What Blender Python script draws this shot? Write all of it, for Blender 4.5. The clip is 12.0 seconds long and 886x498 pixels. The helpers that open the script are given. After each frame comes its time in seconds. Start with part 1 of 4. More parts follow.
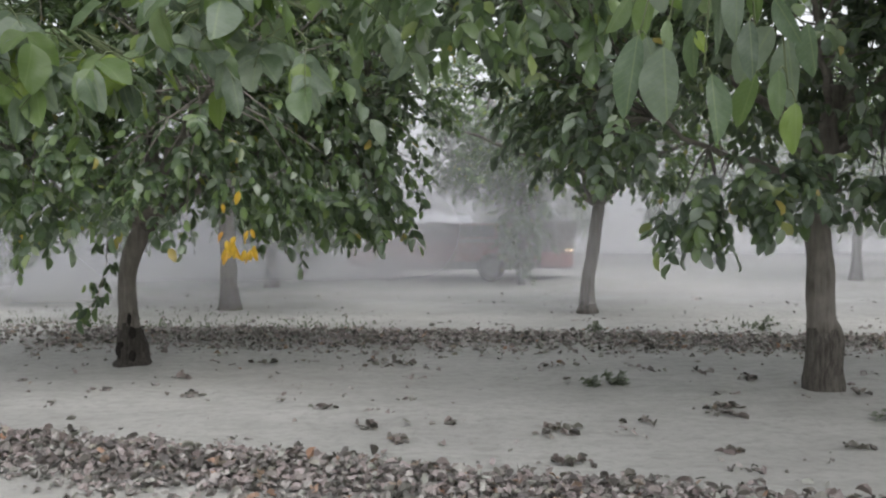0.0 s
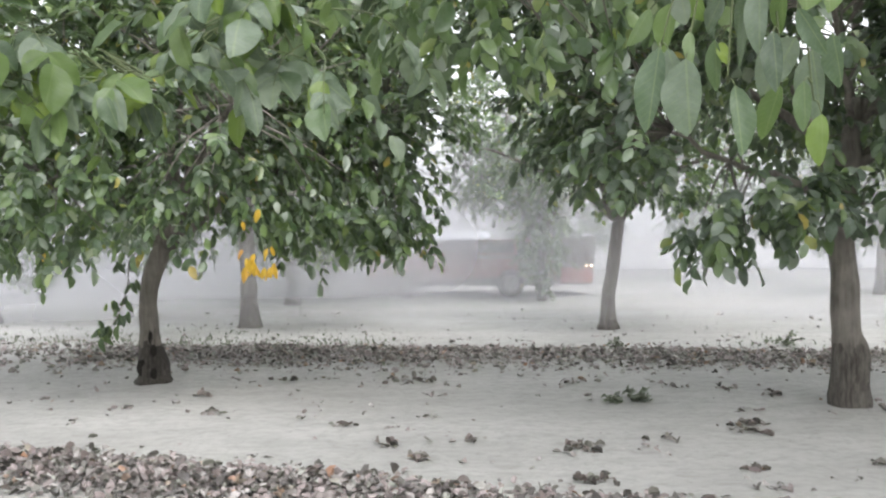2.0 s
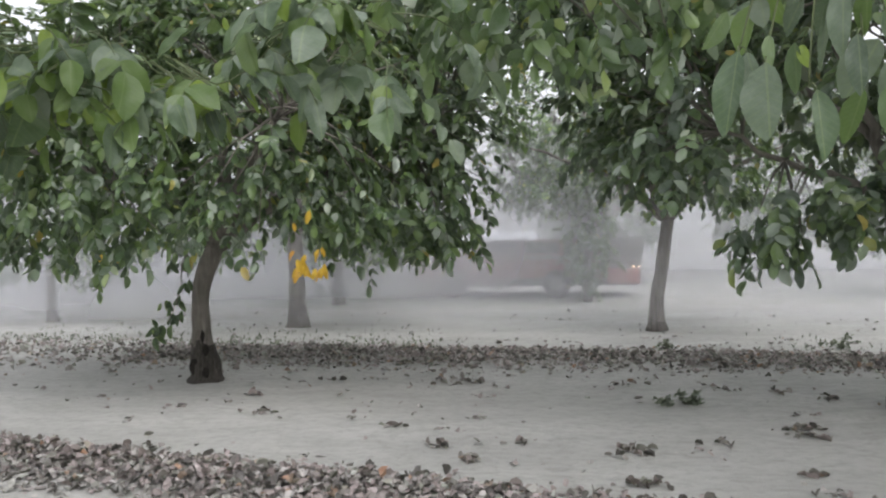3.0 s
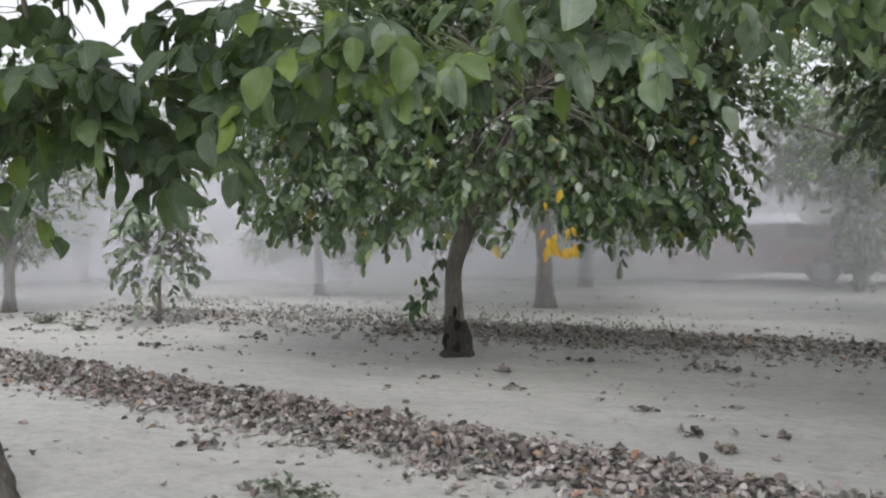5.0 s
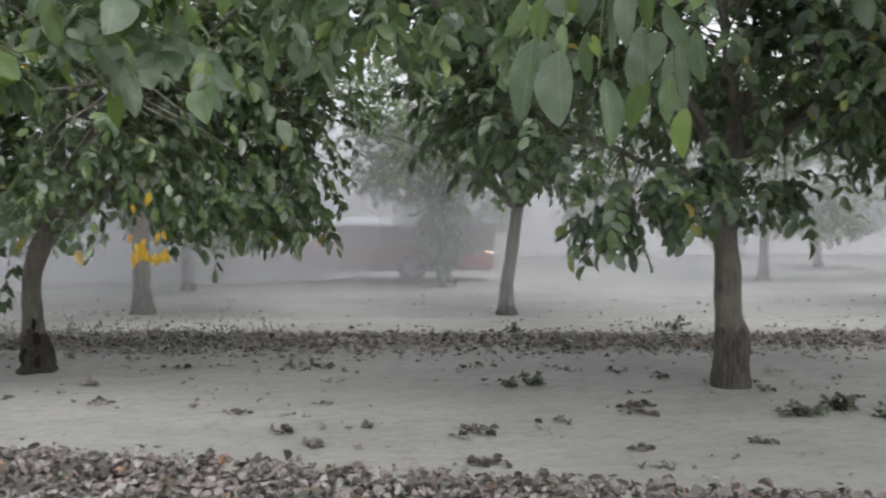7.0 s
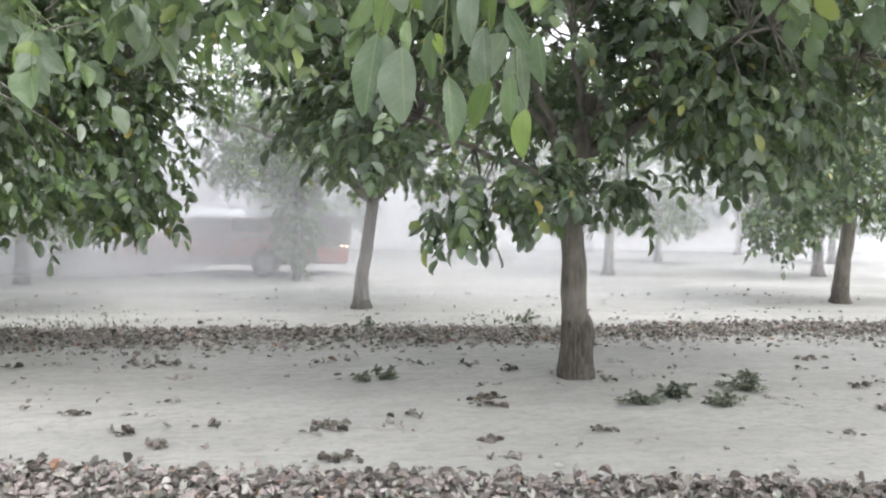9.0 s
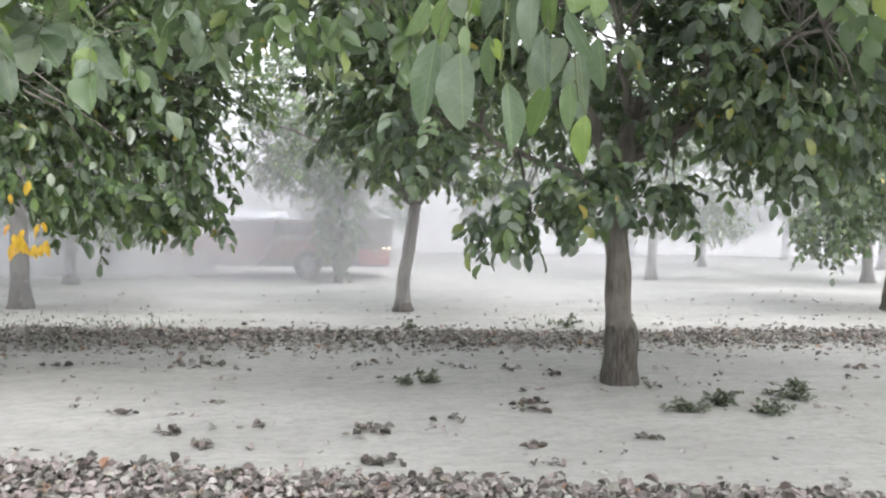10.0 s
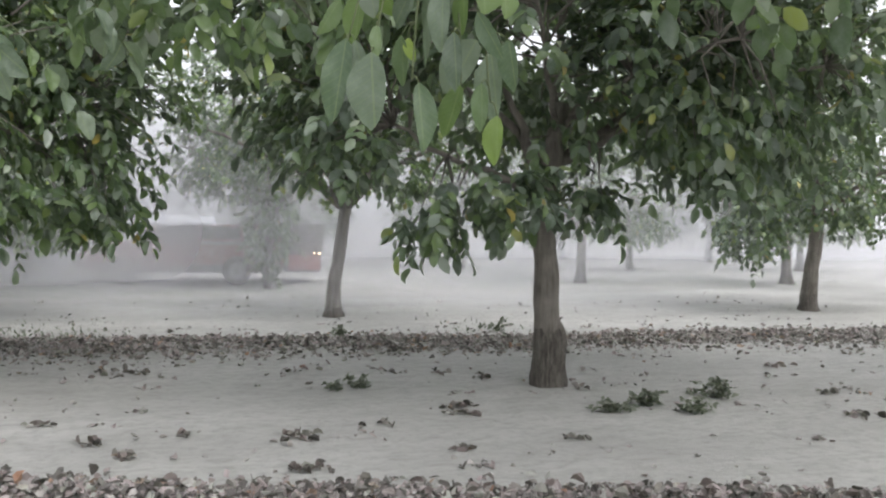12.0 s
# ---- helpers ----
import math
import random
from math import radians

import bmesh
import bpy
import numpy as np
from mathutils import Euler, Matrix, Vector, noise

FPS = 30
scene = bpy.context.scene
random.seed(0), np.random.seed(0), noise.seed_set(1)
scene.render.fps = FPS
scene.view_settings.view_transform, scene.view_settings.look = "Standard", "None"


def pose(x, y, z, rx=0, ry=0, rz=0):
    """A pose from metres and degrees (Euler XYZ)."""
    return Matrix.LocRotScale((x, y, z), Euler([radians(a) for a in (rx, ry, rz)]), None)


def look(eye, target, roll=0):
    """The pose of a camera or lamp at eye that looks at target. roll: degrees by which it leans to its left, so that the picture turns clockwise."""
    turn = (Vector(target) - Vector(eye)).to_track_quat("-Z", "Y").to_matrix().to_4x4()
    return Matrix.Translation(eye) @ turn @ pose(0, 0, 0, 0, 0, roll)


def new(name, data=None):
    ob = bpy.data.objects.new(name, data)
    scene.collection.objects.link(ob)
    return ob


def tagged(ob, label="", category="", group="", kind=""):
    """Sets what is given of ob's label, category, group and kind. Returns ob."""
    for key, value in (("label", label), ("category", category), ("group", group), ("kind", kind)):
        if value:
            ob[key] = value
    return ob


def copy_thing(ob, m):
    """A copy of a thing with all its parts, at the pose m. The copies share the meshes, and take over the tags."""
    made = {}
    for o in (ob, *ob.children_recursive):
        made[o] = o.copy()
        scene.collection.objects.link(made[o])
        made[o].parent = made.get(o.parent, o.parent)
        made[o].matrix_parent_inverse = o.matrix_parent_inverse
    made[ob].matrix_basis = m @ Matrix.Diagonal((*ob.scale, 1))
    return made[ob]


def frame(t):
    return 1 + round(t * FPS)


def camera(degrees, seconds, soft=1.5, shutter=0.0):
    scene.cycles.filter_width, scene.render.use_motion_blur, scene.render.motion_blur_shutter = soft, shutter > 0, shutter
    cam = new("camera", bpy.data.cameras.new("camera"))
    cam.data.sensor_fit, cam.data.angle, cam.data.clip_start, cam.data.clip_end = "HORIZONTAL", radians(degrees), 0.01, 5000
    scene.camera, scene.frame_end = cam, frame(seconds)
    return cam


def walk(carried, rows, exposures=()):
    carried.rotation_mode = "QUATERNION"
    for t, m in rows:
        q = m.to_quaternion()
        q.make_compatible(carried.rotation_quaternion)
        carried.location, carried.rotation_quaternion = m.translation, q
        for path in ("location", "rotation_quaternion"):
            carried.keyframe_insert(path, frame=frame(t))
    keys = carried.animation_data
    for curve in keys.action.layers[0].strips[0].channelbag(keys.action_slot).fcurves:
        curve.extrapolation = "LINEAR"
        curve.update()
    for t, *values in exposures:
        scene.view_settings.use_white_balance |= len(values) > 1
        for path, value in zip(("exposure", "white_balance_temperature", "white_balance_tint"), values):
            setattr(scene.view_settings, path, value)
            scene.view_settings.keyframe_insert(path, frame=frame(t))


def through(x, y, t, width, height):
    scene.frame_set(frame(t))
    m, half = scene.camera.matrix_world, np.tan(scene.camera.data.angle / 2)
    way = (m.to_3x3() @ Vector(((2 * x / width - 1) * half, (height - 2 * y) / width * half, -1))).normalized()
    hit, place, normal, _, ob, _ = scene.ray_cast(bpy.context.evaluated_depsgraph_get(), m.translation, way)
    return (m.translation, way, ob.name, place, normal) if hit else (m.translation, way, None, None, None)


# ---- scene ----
cam = camera(54.0, 12.0, soft=2.2, shutter=0.25)
PATH = [
    (0, (-0.019, -0.048, 1.495), (-0.03, 1.951, 1.424), 0.0),
    (0.5, (-0.018, -0.047, 1.495), (-0.029, 1.951, 1.404), 0.2),
    (1, (-0.017, -0.038, 1.493), (-0.026, 1.958, 1.361), -0.1),
    (1.5, (-0.011, -0.03, 1.491), (0.005, 1.967, 1.387), -0.0),
    (2, (-0.021, -0.033, 1.494), (-0.076, 1.966, 1.461), -0.4),
    (2.5, (-0.023, -0.034, 1.5), (-0.127, 1.963, 1.493), -0.4),
    (2.7, (-0.047, -0.036, 1.505), (-0.177, 1.96, 1.489), -0.4),
    (4.3, (-0.102, -0.02, 1.498), (-0.404, 1.956, 1.44), 0.1),
    (4.5, (-0.118, -0.022, 1.495), (-0.557, 1.929, 1.45), 0.1),
    (5, (-0.125, -0.014, 1.475), (-0.824, 1.858, 1.405), -0.0),
    (5.5, (-0.054, 0.007, 1.486), (-0.652, 1.914, 1.424), 0.2),
    (6, (-0.019, -0.025, 1.502), (-0.215, 1.965, 1.454), 0.7),
    (6.5, (-0.005, -0.048, 1.509), (0.015, 1.951, 1.477), 0.0),
    (7, (0.022, -0.036, 1.495), (0.189, 1.956, 1.429), 0.1),
    (7.5, (0.045, -0.036, 1.499), (0.453, 1.921, 1.432), 1.1),
    (7.7, (0.049, -0.031, 1.499), (0.523, 1.91, 1.412), 1.1),
    (9.3, (0.047, -0.018, 1.502), (0.538, 1.92, 1.427), 0.9),
    (9.5, (0.036, -0.013, 1.508), (0.487, 1.934, 1.432), 1.1),
    (10, (0.025, -0.003, 1.507), (0.426, 1.955, 1.434), 1.2),
    (10.5, (0.029, 0.009, 1.508), (0.462, 1.961, 1.476), 1.2),
    (11, (0.035, 0.0, 1.511), (0.515, 1.941, 1.474), 1.3),
    (11.5, (0.047, -0.007, 1.503), (0.584, 1.919, 1.461), 1.2),
    (12, (0.057, -0.003, 1.501), (0.608, 1.919, 1.442), 1.0),
]
walk(cam, [(t, look(eye, aim, roll)) for t, eye, aim, roll in PATH],
     [(t, stops, 6400, 10.5) for t, stops in ((0, 0.55), (0.5, 0.62), (0.9, 1.17), (1.5, 1.32), (2.0, 1.28), (2.5, 0.84), (4.5, 0.62), (5.0, 0.52), (5.5, 0.30), (6.0, 0.44), (6.5, 0.46), (7.0, 0.5), (7.7, 0.74),
                                            (9.3, 1.40), (10.0, 1.38), (10.5, 1.08), (11.0, 0.72), (11.5, 0.72), (12.0, 0.86))])

# ---- world and light: a bright overcast sky over the orchard ----
world = bpy.data.worlds.new("overcast_sky")
scene.world = world
world.use_nodes = True
wn = world.node_tree
sky = wn.nodes.new("ShaderNodeTexSky")
sky.sky_type, sky.sun_disc = "NISHITA", False
sky.sun_elevation, sky.sun_rotation = radians(54), radians(147.5)
sky.air_density, sky.dust_density, sky.ozone_density = 1.0, 6.0, 1.0
grey = wn.nodes.new("ShaderNodeHueSaturation")  # cloud takes most of the blue out of the sky
grey.inputs["Saturation"].default_value = 0.45
wn.links.new(sky.outputs[0], grey.inputs["Color"])
cloud = wn.nodes.new("ShaderNodeMix")  # an even layer of cloud over most of it
cloud.data_type = "RGBA"
cloud.inputs[0].default_value = 0.68
cloud.inputs[7].default_value = (6.6, 6.65, 6.9, 1)
wn.links.new(grey.outputs[0], cloud.inputs[6])
wn.links.new(cloud.outputs[2], wn.nodes["Background"].inputs[0])
wn.nodes["Background"].inputs[1].default_value = 0.15
sun = new("sun", bpy.data.lights.new("sun", "SUN"))
sun.data.energy, sun.data.angle, sun.data.color = 1.35, radians(55), (1.0, 0.99, 0.98)
sun.matrix_world = look((7, -11, 18), (0, 0, 0))


# ---- materials ----
def material(name, rough=0.8):
    m = bpy.data.materials.new(name)
    m.use_nodes = True
    b = m.node_tree.nodes["Principled BSDF"]
    b.inputs["Roughness"].default_value = rough
    return m, m.node_tree, b


def node(tree, kind, **inputs):
    n = tree.nodes.new(kind)
    for key, value in inputs.items():
        n.inputs[key.replace("_", " ")].default_value = value
    return n


def ramp(tree, source, stops):
    n = tree.nodes.new("ShaderNodeValToRGB")
    while len(n.color_ramp.elements) < len(stops):
        n.color_ramp.elements.new(0.5)
    for e, (at, colour) in zip(n.color_ramp.elements, stops):
        e.position, e.color = at, (*colour, 1)
    tree.links.new(source, n.inputs[0])
    return n.outputs[0]


def noise_of(tree, scale, detail=4, rough=0.6, coords="Object", stretch=None):
    c = tree.nodes.new("ShaderNodeTexCoord").outputs[coords]
    if stretch:
        mp = node(tree, "ShaderNodeMapping")
        mp.inputs["Scale"].default_value = stretch
        tree.links.new(c, mp.inputs[0])
        c = mp.outputs[0]
    n = node(tree, "ShaderNodeTexNoise", Scale=scale, Detail=detail, Roughness=rough)
    tree.links.new(c, n.inputs["Vector"])
    return n.outputs[0]


def mixed(tree, a, b, factor, how="MIX"):
    n = tree.nodes.new("ShaderNodeMix")
    n.data_type, n.blend_type = "RGBA", how
    for socket, value in ((n.inputs[0], factor), (n.inputs[6], a), (n.inputs[7], b)):
        if isinstance(value, (int, float)):
            socket.default_value = value
        elif isinstance(value, tuple):
            socket.default_value = (*value, 1)
        else:
            tree.links.new(value, socket)
    return n.outputs[2]


def bump(tree, bsdf, height, strength, distance=0.01):
    n = node(tree, "ShaderNodeBump", Strength=strength, Distance=distance)
    tree.links.new(height, n.inputs["Height"])
    tree.links.new(n.outputs[0], bsdf.inputs["Normal"])


def random_value(tree, island=True):
    if island:
        return tree.nodes.new("ShaderNodeNewGeometry").outputs["Random Per Island"]
    return tree.nodes.new("ShaderNodeObjectInfo").outputs["Random"]


def leaf_material(name, stops, dust, island=True, through=0.3, rough=0.33, veins=False, film=(0.33, 0.365, 0.33)):
    """Leaves: a colour for each leaf, a coat of pale dust in patches, light that shines through."""
    m, t, b = material(name, rough)
    colour = ramp(t, random_value(t, island), stops)
    grain = noise_of(t, 3.0 if veins else 9.0, 7 if veins else 5, 0.75)
    colour = mixed(t, colour, film, ramp(t, grain, [(0.35, (dust * 0.15,) * 3), (0.75, (dust,) * 3)]))
    if veins:
        sep = t.nodes.new("ShaderNodeSeparateXYZ")
        t.links.new(t.nodes.new("ShaderNodeTexCoord").outputs["Object"], sep.inputs[0])

        def calc(how, a, b_=0.0):
            n = t.nodes.new("ShaderNodeMath")
            n.operation = how
            for socket, value in zip(n.inputs, (a, b_)):
                if isinstance(value, float):
                    socket.default_value = value
                else:
                    t.links.new(value, socket)
            return n.outputs[0]

        off = calc("ABSOLUTE", sep.outputs[0])
        rib = calc("LESS_THAN", off, 0.011)
        side = calc("GREATER_THAN", calc("SINE", calc("MULTIPLY", calc("SUBTRACT", sep.outputs[1], calc("MULTIPLY", off, 0.75)), 62.0)), 0.93)
        colour = mixed(t, colour, (0.24, 0.30, 0.13), calc("MAXIMUM", calc("MULTIPLY", rib, 0.32), calc("MULTIPLY", side, 0.16)))
        bump(t, b, grain, 0.25, 0.02)
    t.links.new(colour, b.inputs["Base Color"])
    b.inputs["Specular IOR Level"].default_value = 0.5
    tr = t.nodes.new("ShaderNodeBsdfTranslucent")
    bright = mixed(t, colour, (0.33, 0.48, 0.10), 0.28)
    t.links.new(bright, tr.inputs[0])
    mx = t.nodes.new("ShaderNodeMixShader")
    mx.inputs[0].default_value = through
    t.links.new(b.outputs[0], mx.inputs[1])
    t.links.new(tr.outputs[0], mx.inputs[2])
    t.links.new(mx.outputs[0], t.nodes["Material Output"].inputs[0])
    return m


# pale stops: dusty leaves, plus bright highlights painted as leaf colour
GREENS = [(0.0, (0.018, 0.042, 0.016)), (0.25, (0.04, 0.085, 0.026)), (0.5, (0.08, 0.148, 0.036)), (0.72, (0.15, 0.235, 0.05)),
          (0.80, (0.24, 0.305, 0.21)), (0.93, (0.40, 0.45, 0.38)), (0.985, (0.27, 0.35, 0.07)), (1.0, (0.45, 0.32, 0.04))]
leaf_green = leaf_material("walnut_leaf", GREENS, 0.42, True, 0.38)
# greyer leaves: a dust film, with haze in the air put into the colour
leaf_hazed = leaf_material("walnut_leaf_dust_and_haze", GREENS, 0.58, True, 0.32, 0.36, False, (0.30, 0.33, 0.315))
# three tones of one leaf put light into colour: plain, lit yellow-green, dusty grey
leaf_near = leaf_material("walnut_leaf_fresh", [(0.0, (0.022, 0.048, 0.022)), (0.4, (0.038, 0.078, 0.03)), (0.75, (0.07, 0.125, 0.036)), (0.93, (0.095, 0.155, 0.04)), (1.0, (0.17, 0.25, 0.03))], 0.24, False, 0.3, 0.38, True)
leaf_lit = leaf_material("lit_yellow_green_leaf", [(0.0, (0.065, 0.12, 0.025)), (0.6, (0.105, 0.175, 0.03)), (1.0, (0.22, 0.31, 0.03))], 0.15, False, 0.45, 0.38, True)
leaf_grey_tone = leaf_material("grey_tone_leaf_dust_film", [(0.0, (0.045, 0.08, 0.04)), (0.6, (0.08, 0.12, 0.07)), (1.0, (0.14, 0.18, 0.12))], 0.36, False, 0.25, 0.45, True)
# sapling leaves pale with dust, and with the haze before it as colour
leaf_pale = leaf_material("dusty_hazed_leaf", [(0.0, (0.13, 0.17, 0.12)), (0.6, (0.22, 0.27, 0.19)), (1.0, (0.32, 0.37, 0.28))], 0.6)
DRY = [(0.0, (0.035, 0.031, 0.029)), (0.16, (0.095, 0.083, 0.079)), (0.32, (0.27, 0.22, 0.217)), (0.52, (0.42, 0.355, 0.353)), (0.62, (0.16, 0.157, 0.137)),
       (0.82, (0.49, 0.455, 0.445)), (0.95, (0.38, 0.40, 0.35)), (1.0, (0.36, 0.18, 0.10))]
leaf_yellow_piece = leaf_material("yellow_leaf_piece", [(0.0, (0.62, 0.36, 0.02)), (0.7, (0.78, 0.52, 0.05)), (1.0, (0.5, 0.22, 0.03))], 0.1, False)
leaf_dry = leaf_material("dry_leaf", DRY, 0.42, True, 0.08, 0.75, False, (0.42, 0.395, 0.385))
leaf_dry_piece = leaf_material("dry_leaf_piece", [(at, (r_ * 0.62, g_ * 0.6, b_ * 0.58)) for at, (r_, g_, b_) in DRY], 0.2, False, 0.08, 0.75, False, (0.42, 0.395, 0.385))
leaf_weed = leaf_material("weed_leaf", [(0.0, (0.075, 0.08, 0.062)), (0.6, (0.15, 0.155, 0.12)), (1.0, (0.26, 0.26, 0.21))], 0.6)

bark, t, b = material("walnut_bark", 0.9)
grain = noise_of(t, 1.0, 6, 0.65, "Object", (26, 26, 3.0))
blot = noise_of(t, 3.0, 3)
c = mixed(t, ramp(t, grain, [(0.3, (0.075, 0.066, 0.056)), (0.55, (0.17, 0.152, 0.132)), (0.75, (0.26, 0.24, 0.215))]),
          (0.30, 0.275, 0.245), ramp(t, blot, [(0.36, (0, 0, 0)), (0.7, (0.75,) * 3)]))
t.links.new(c, b.inputs["Base Color"])
bump(t, b, grain, 0.8, 0.03)

root_bark, t, b = material("rootstock_bark", 0.95)
grain = noise_of(t, 1.0, 6, 0.7, "Object", (34, 34, 5.0))
c = mixed(t, ramp(t, grain, [(0.35, (0.065, 0.058, 0.05)), (0.58, (0.165, 0.148, 0.13)), (0.8, (0.27, 0.25, 0.225))]), (0.31, 0.285, 0.255),
          ramp(t, noise_of(t, 5, 4), [(0.5, (0, 0, 0)), (0.8, (0.5,) * 3)]))
t.links.new(c, b.inputs["Base Color"])
bump(t, b, grain, 1.0, 0.05)

hollow_bark, t, b = material("blackened_rootstock", 0.95)
grain = noise_of(t, 1.0, 6, 0.7, "Object", (34, 34, 5.0))
c = mixed(t, ramp(t, grain, [(0.35, (0.03, 0.026, 0.022)), (0.6, (0.085, 0.075, 0.065)), (0.8, (0.19, 0.172, 0.15))]), (0.24, 0.22, 0.195),
          ramp(t, noise_of(t, 6, 4), [(0.55, (0, 0, 0)), (0.8, (0.6,) * 3)]))
t.links.new(c, b.inputs["Base Color"])
bump(t, b, grain, 1.0, 0.05)

stalk_green, t, b = material("leaf_stalk", 0.6)
t.links.new(ramp(t, noise_of(t, 20, 3), [(0.3, (0.06, 0.085, 0.03)), (0.8, (0.11, 0.13, 0.055))]), b.inputs["Base Color"])

# near black that paints the shade inside the trunk's hollows
hollow_shade, t, b = material("hollow_shade_black", 1.0)
t.links.new(ramp(t, noise_of(t, 40, 4), [(0.3, (0.008, 0.007, 0.006)), (0.8, (0.03, 0.025, 0.02))]), b.inputs["Base Color"])

dirt, t, b = material("orchard_dust", 0.95)
large = noise_of(t, 0.55, 5, 0.6, "Object", (0.5, 1.3, 1))
fine = noise_of(t, 14, 6, 0.7)
speck = noise_of(t, 70, 3, 0.6)
c = ramp(t, large, [(0.3, (0.37, 0.363, 0.345)), (0.55, (0.45, 0.444, 0.425)), (0.75, (0.52, 0.515, 0.495))])
c = mixed(t, c, (0.26, 0.255, 0.235), ramp(t, fine, [(0.5, (0, 0, 0)), (0.72, (0.6,) * 3)]))
c = mixed(t, c, (0.14, 0.125, 0.11), ramp(t, speck, [(0.66, (0, 0, 0)), (0.74, (0.6,) * 3)]))
t.links.new(c, b.inputs["Base Color"])
streak = noise_of(t, 2.0, 6, 0.7, "Object", (0.8, 2.0, 1))
c = mixed(t, c, (0.27, 0.262, 0.24), ramp(t, streak, [(0.48, (0, 0, 0)), (0.75, (0.5,) * 3)]))
c = mixed(t, c, (0.5, 0.495, 0.475), ramp(t, noise_of(t, 4.5, 5, 0.7, "Object", (0.8, 1.6, 1)), [(0.55, (0, 0, 0)), (0.8, (0.5,) * 3)]))
c = mixed(t, c, (0.27, 0.262, 0.243), ramp(t, noise_of(t, 8.0, 6, 0.75, "Object", (0.7, 1.3, 1)), [(0.48, (0, 0, 0)), (0.68, (0.55,) * 3)]))
t.links.new(c, b.inputs["Base Color"])
bump(t, b, mixed(t, fine, speck, 0.4), 0.8, 0.04)


def paint(name, colour, rough=0.45, metal=0.0, dust=0.5):
    m, t, b = material(name, rough)
    c = mixed(t, colour, (0.42, 0.38, 0.35), ramp(t, noise_of(t, 2.5, 5), [(0.3, (0.08,) * 3), (0.8, (dust,) * 3)]))
    t.links.new(c, b.inputs["Base Color"])
    b.inputs["Metallic"].default_value = metal
    return m


# dust on the paint, raised further to stand in for haze over the red
red_paint = paint("red_paint", (0.36, 0.04, 0.038), 0.45, 0.0, 0.6)
dark_paint = paint("dark_grey_paint", (0.05, 0.05, 0.055))
glint_metal = paint("mirror_glint_metal", (0.95, 0.95, 0.97), 0.22, 1.0, 0.02)
rubber = paint("tyre_rubber", (0.025, 0.025, 0.025), 0.85)
steel = paint("dusty_wheel_steel", (0.33, 0.31, 0.30), 0.6, 0.2)
window_dark = paint("tinted_glass", (0.06, 0.05, 0.055), 0.12, 0.0, 0.3)
lamp_glow, t, b = material("lamp_lens", 0.2)
b.inputs["Base Color"].default_value = (0.9, 0.7, 0.5, 1)
b.inputs["Emission Color"].default_value = (1.0, 0.72, 0.45, 1)
b.inputs["Emission Strength"].default_value = 6.0


def dust_material(name, density, left, right, edge, low, top):
    """Airborne dust: a thin sheet that scatters light both ways, patchy, faded out at foot and top, its density fitted
    to the camera's view.
    """
    m, t, b = material(name, 1.0)
    t.nodes.remove(b)
    pos = t.nodes.new("ShaderNodeNewGeometry").outputs["Position"]
    sep = t.nodes.new("ShaderNodeSeparateXYZ")
    t.links.new(pos, sep.inputs[0])

    def span(source, a, b_, lo, hi):
        n = t.nodes.new("ShaderNodeMapRange")
        n.interpolation_type = "SMOOTHSTEP"
        for i, v in enumerate((a, b_, lo, hi)):
            n.inputs[i + 1].default_value = v
        t.links.new(source, n.inputs[0])
        return n.outputs[0]

    def times(a, b_):
        n = t.nodes.new("ShaderNodeMath")
        n.operation = "MULTIPLY"
        t.links.new(a, n.inputs[0])
        t.links.new(b_, n.inputs[1])
        return n.outputs[0]

    n = node(t, "ShaderNodeTexNoise", Scale=0.28, Detail=2.0, Roughness=0.5)
    t.links.new(pos, n.inputs["Vector"])
    a = span(n.outputs[0], 0.25, 0.75, density * 0.75, density * 1.15)
    a = times(a, span(sep.outputs[2], -0.02, 0.32, 0.0, 1.0))
    a = times(a, span(sep.outputs[2], low, top, 1.0, 0.08))
    a = times(a, span(sep.outputs[0], -5.0, 1.5, left, 1.0))
    a = times(a, span(sep.outputs[0], edge - 7.0, edge, 1.0, right))
    scatter = t.nodes.new("ShaderNodeMixShader")
    scatter.inputs[0].default_value = 0.5
    for i, kind in ((1, "ShaderNodeBsdfDiffuse"), (2, "ShaderNodeBsdfTranslucent")):
        s = t.nodes.new(kind)
        s.inputs[0].default_value = (0.70, 0.70, 0.745, 1)
        t.links.new(s.outputs[0], scatter.inputs[i])
    clear = t.nodes.new("ShaderNodeBsdfTransparent")
    mx = t.nodes.new("ShaderNodeMixShader")
    t.links.new(a, mx.inputs[0])
    t.links.new(clear.outputs[0], mx.inputs[1])
    t.links.new(scatter.outputs[0], mx.inputs[2])
    t.links.new(mx.outputs[0], t.nodes["Material Output"].inputs[0])
    return m


# ---- mesh tools ----
rng = np.random.default_rng(7)


def mesh_from(name, verts, faces, mats, index=None, smooth=True):
    me = bpy.data.meshes.new(name)
    me.from_pydata([tuple(v) for v in verts], [], [tuple(f) for f in faces])
    for m in mats:
        me.materials.append(m)
    if index is not None:
        me.polygons.foreach_set("material_index", np.asarray(index, dtype=np.int32))
    me.polygons.foreach_set("use_smooth", np.full(len(me.polygons), smooth))
    me.update()
    return me


def thing(name, at, label, category, group="", kind="", turn=0.0):
    ob = new(name)
    ob.empty_display_size = 0.2
    ob.matrix_world = Matrix.Translation(at) @ Matrix.Rotation(turn, 4, "Z")
    return tagged(ob, label, category, group, kind)


def part_of(name, me, parent, label=""):
    ob = new(name, me)
    ob.parent = parent
    if label:
        tagged(ob, label)
    return ob


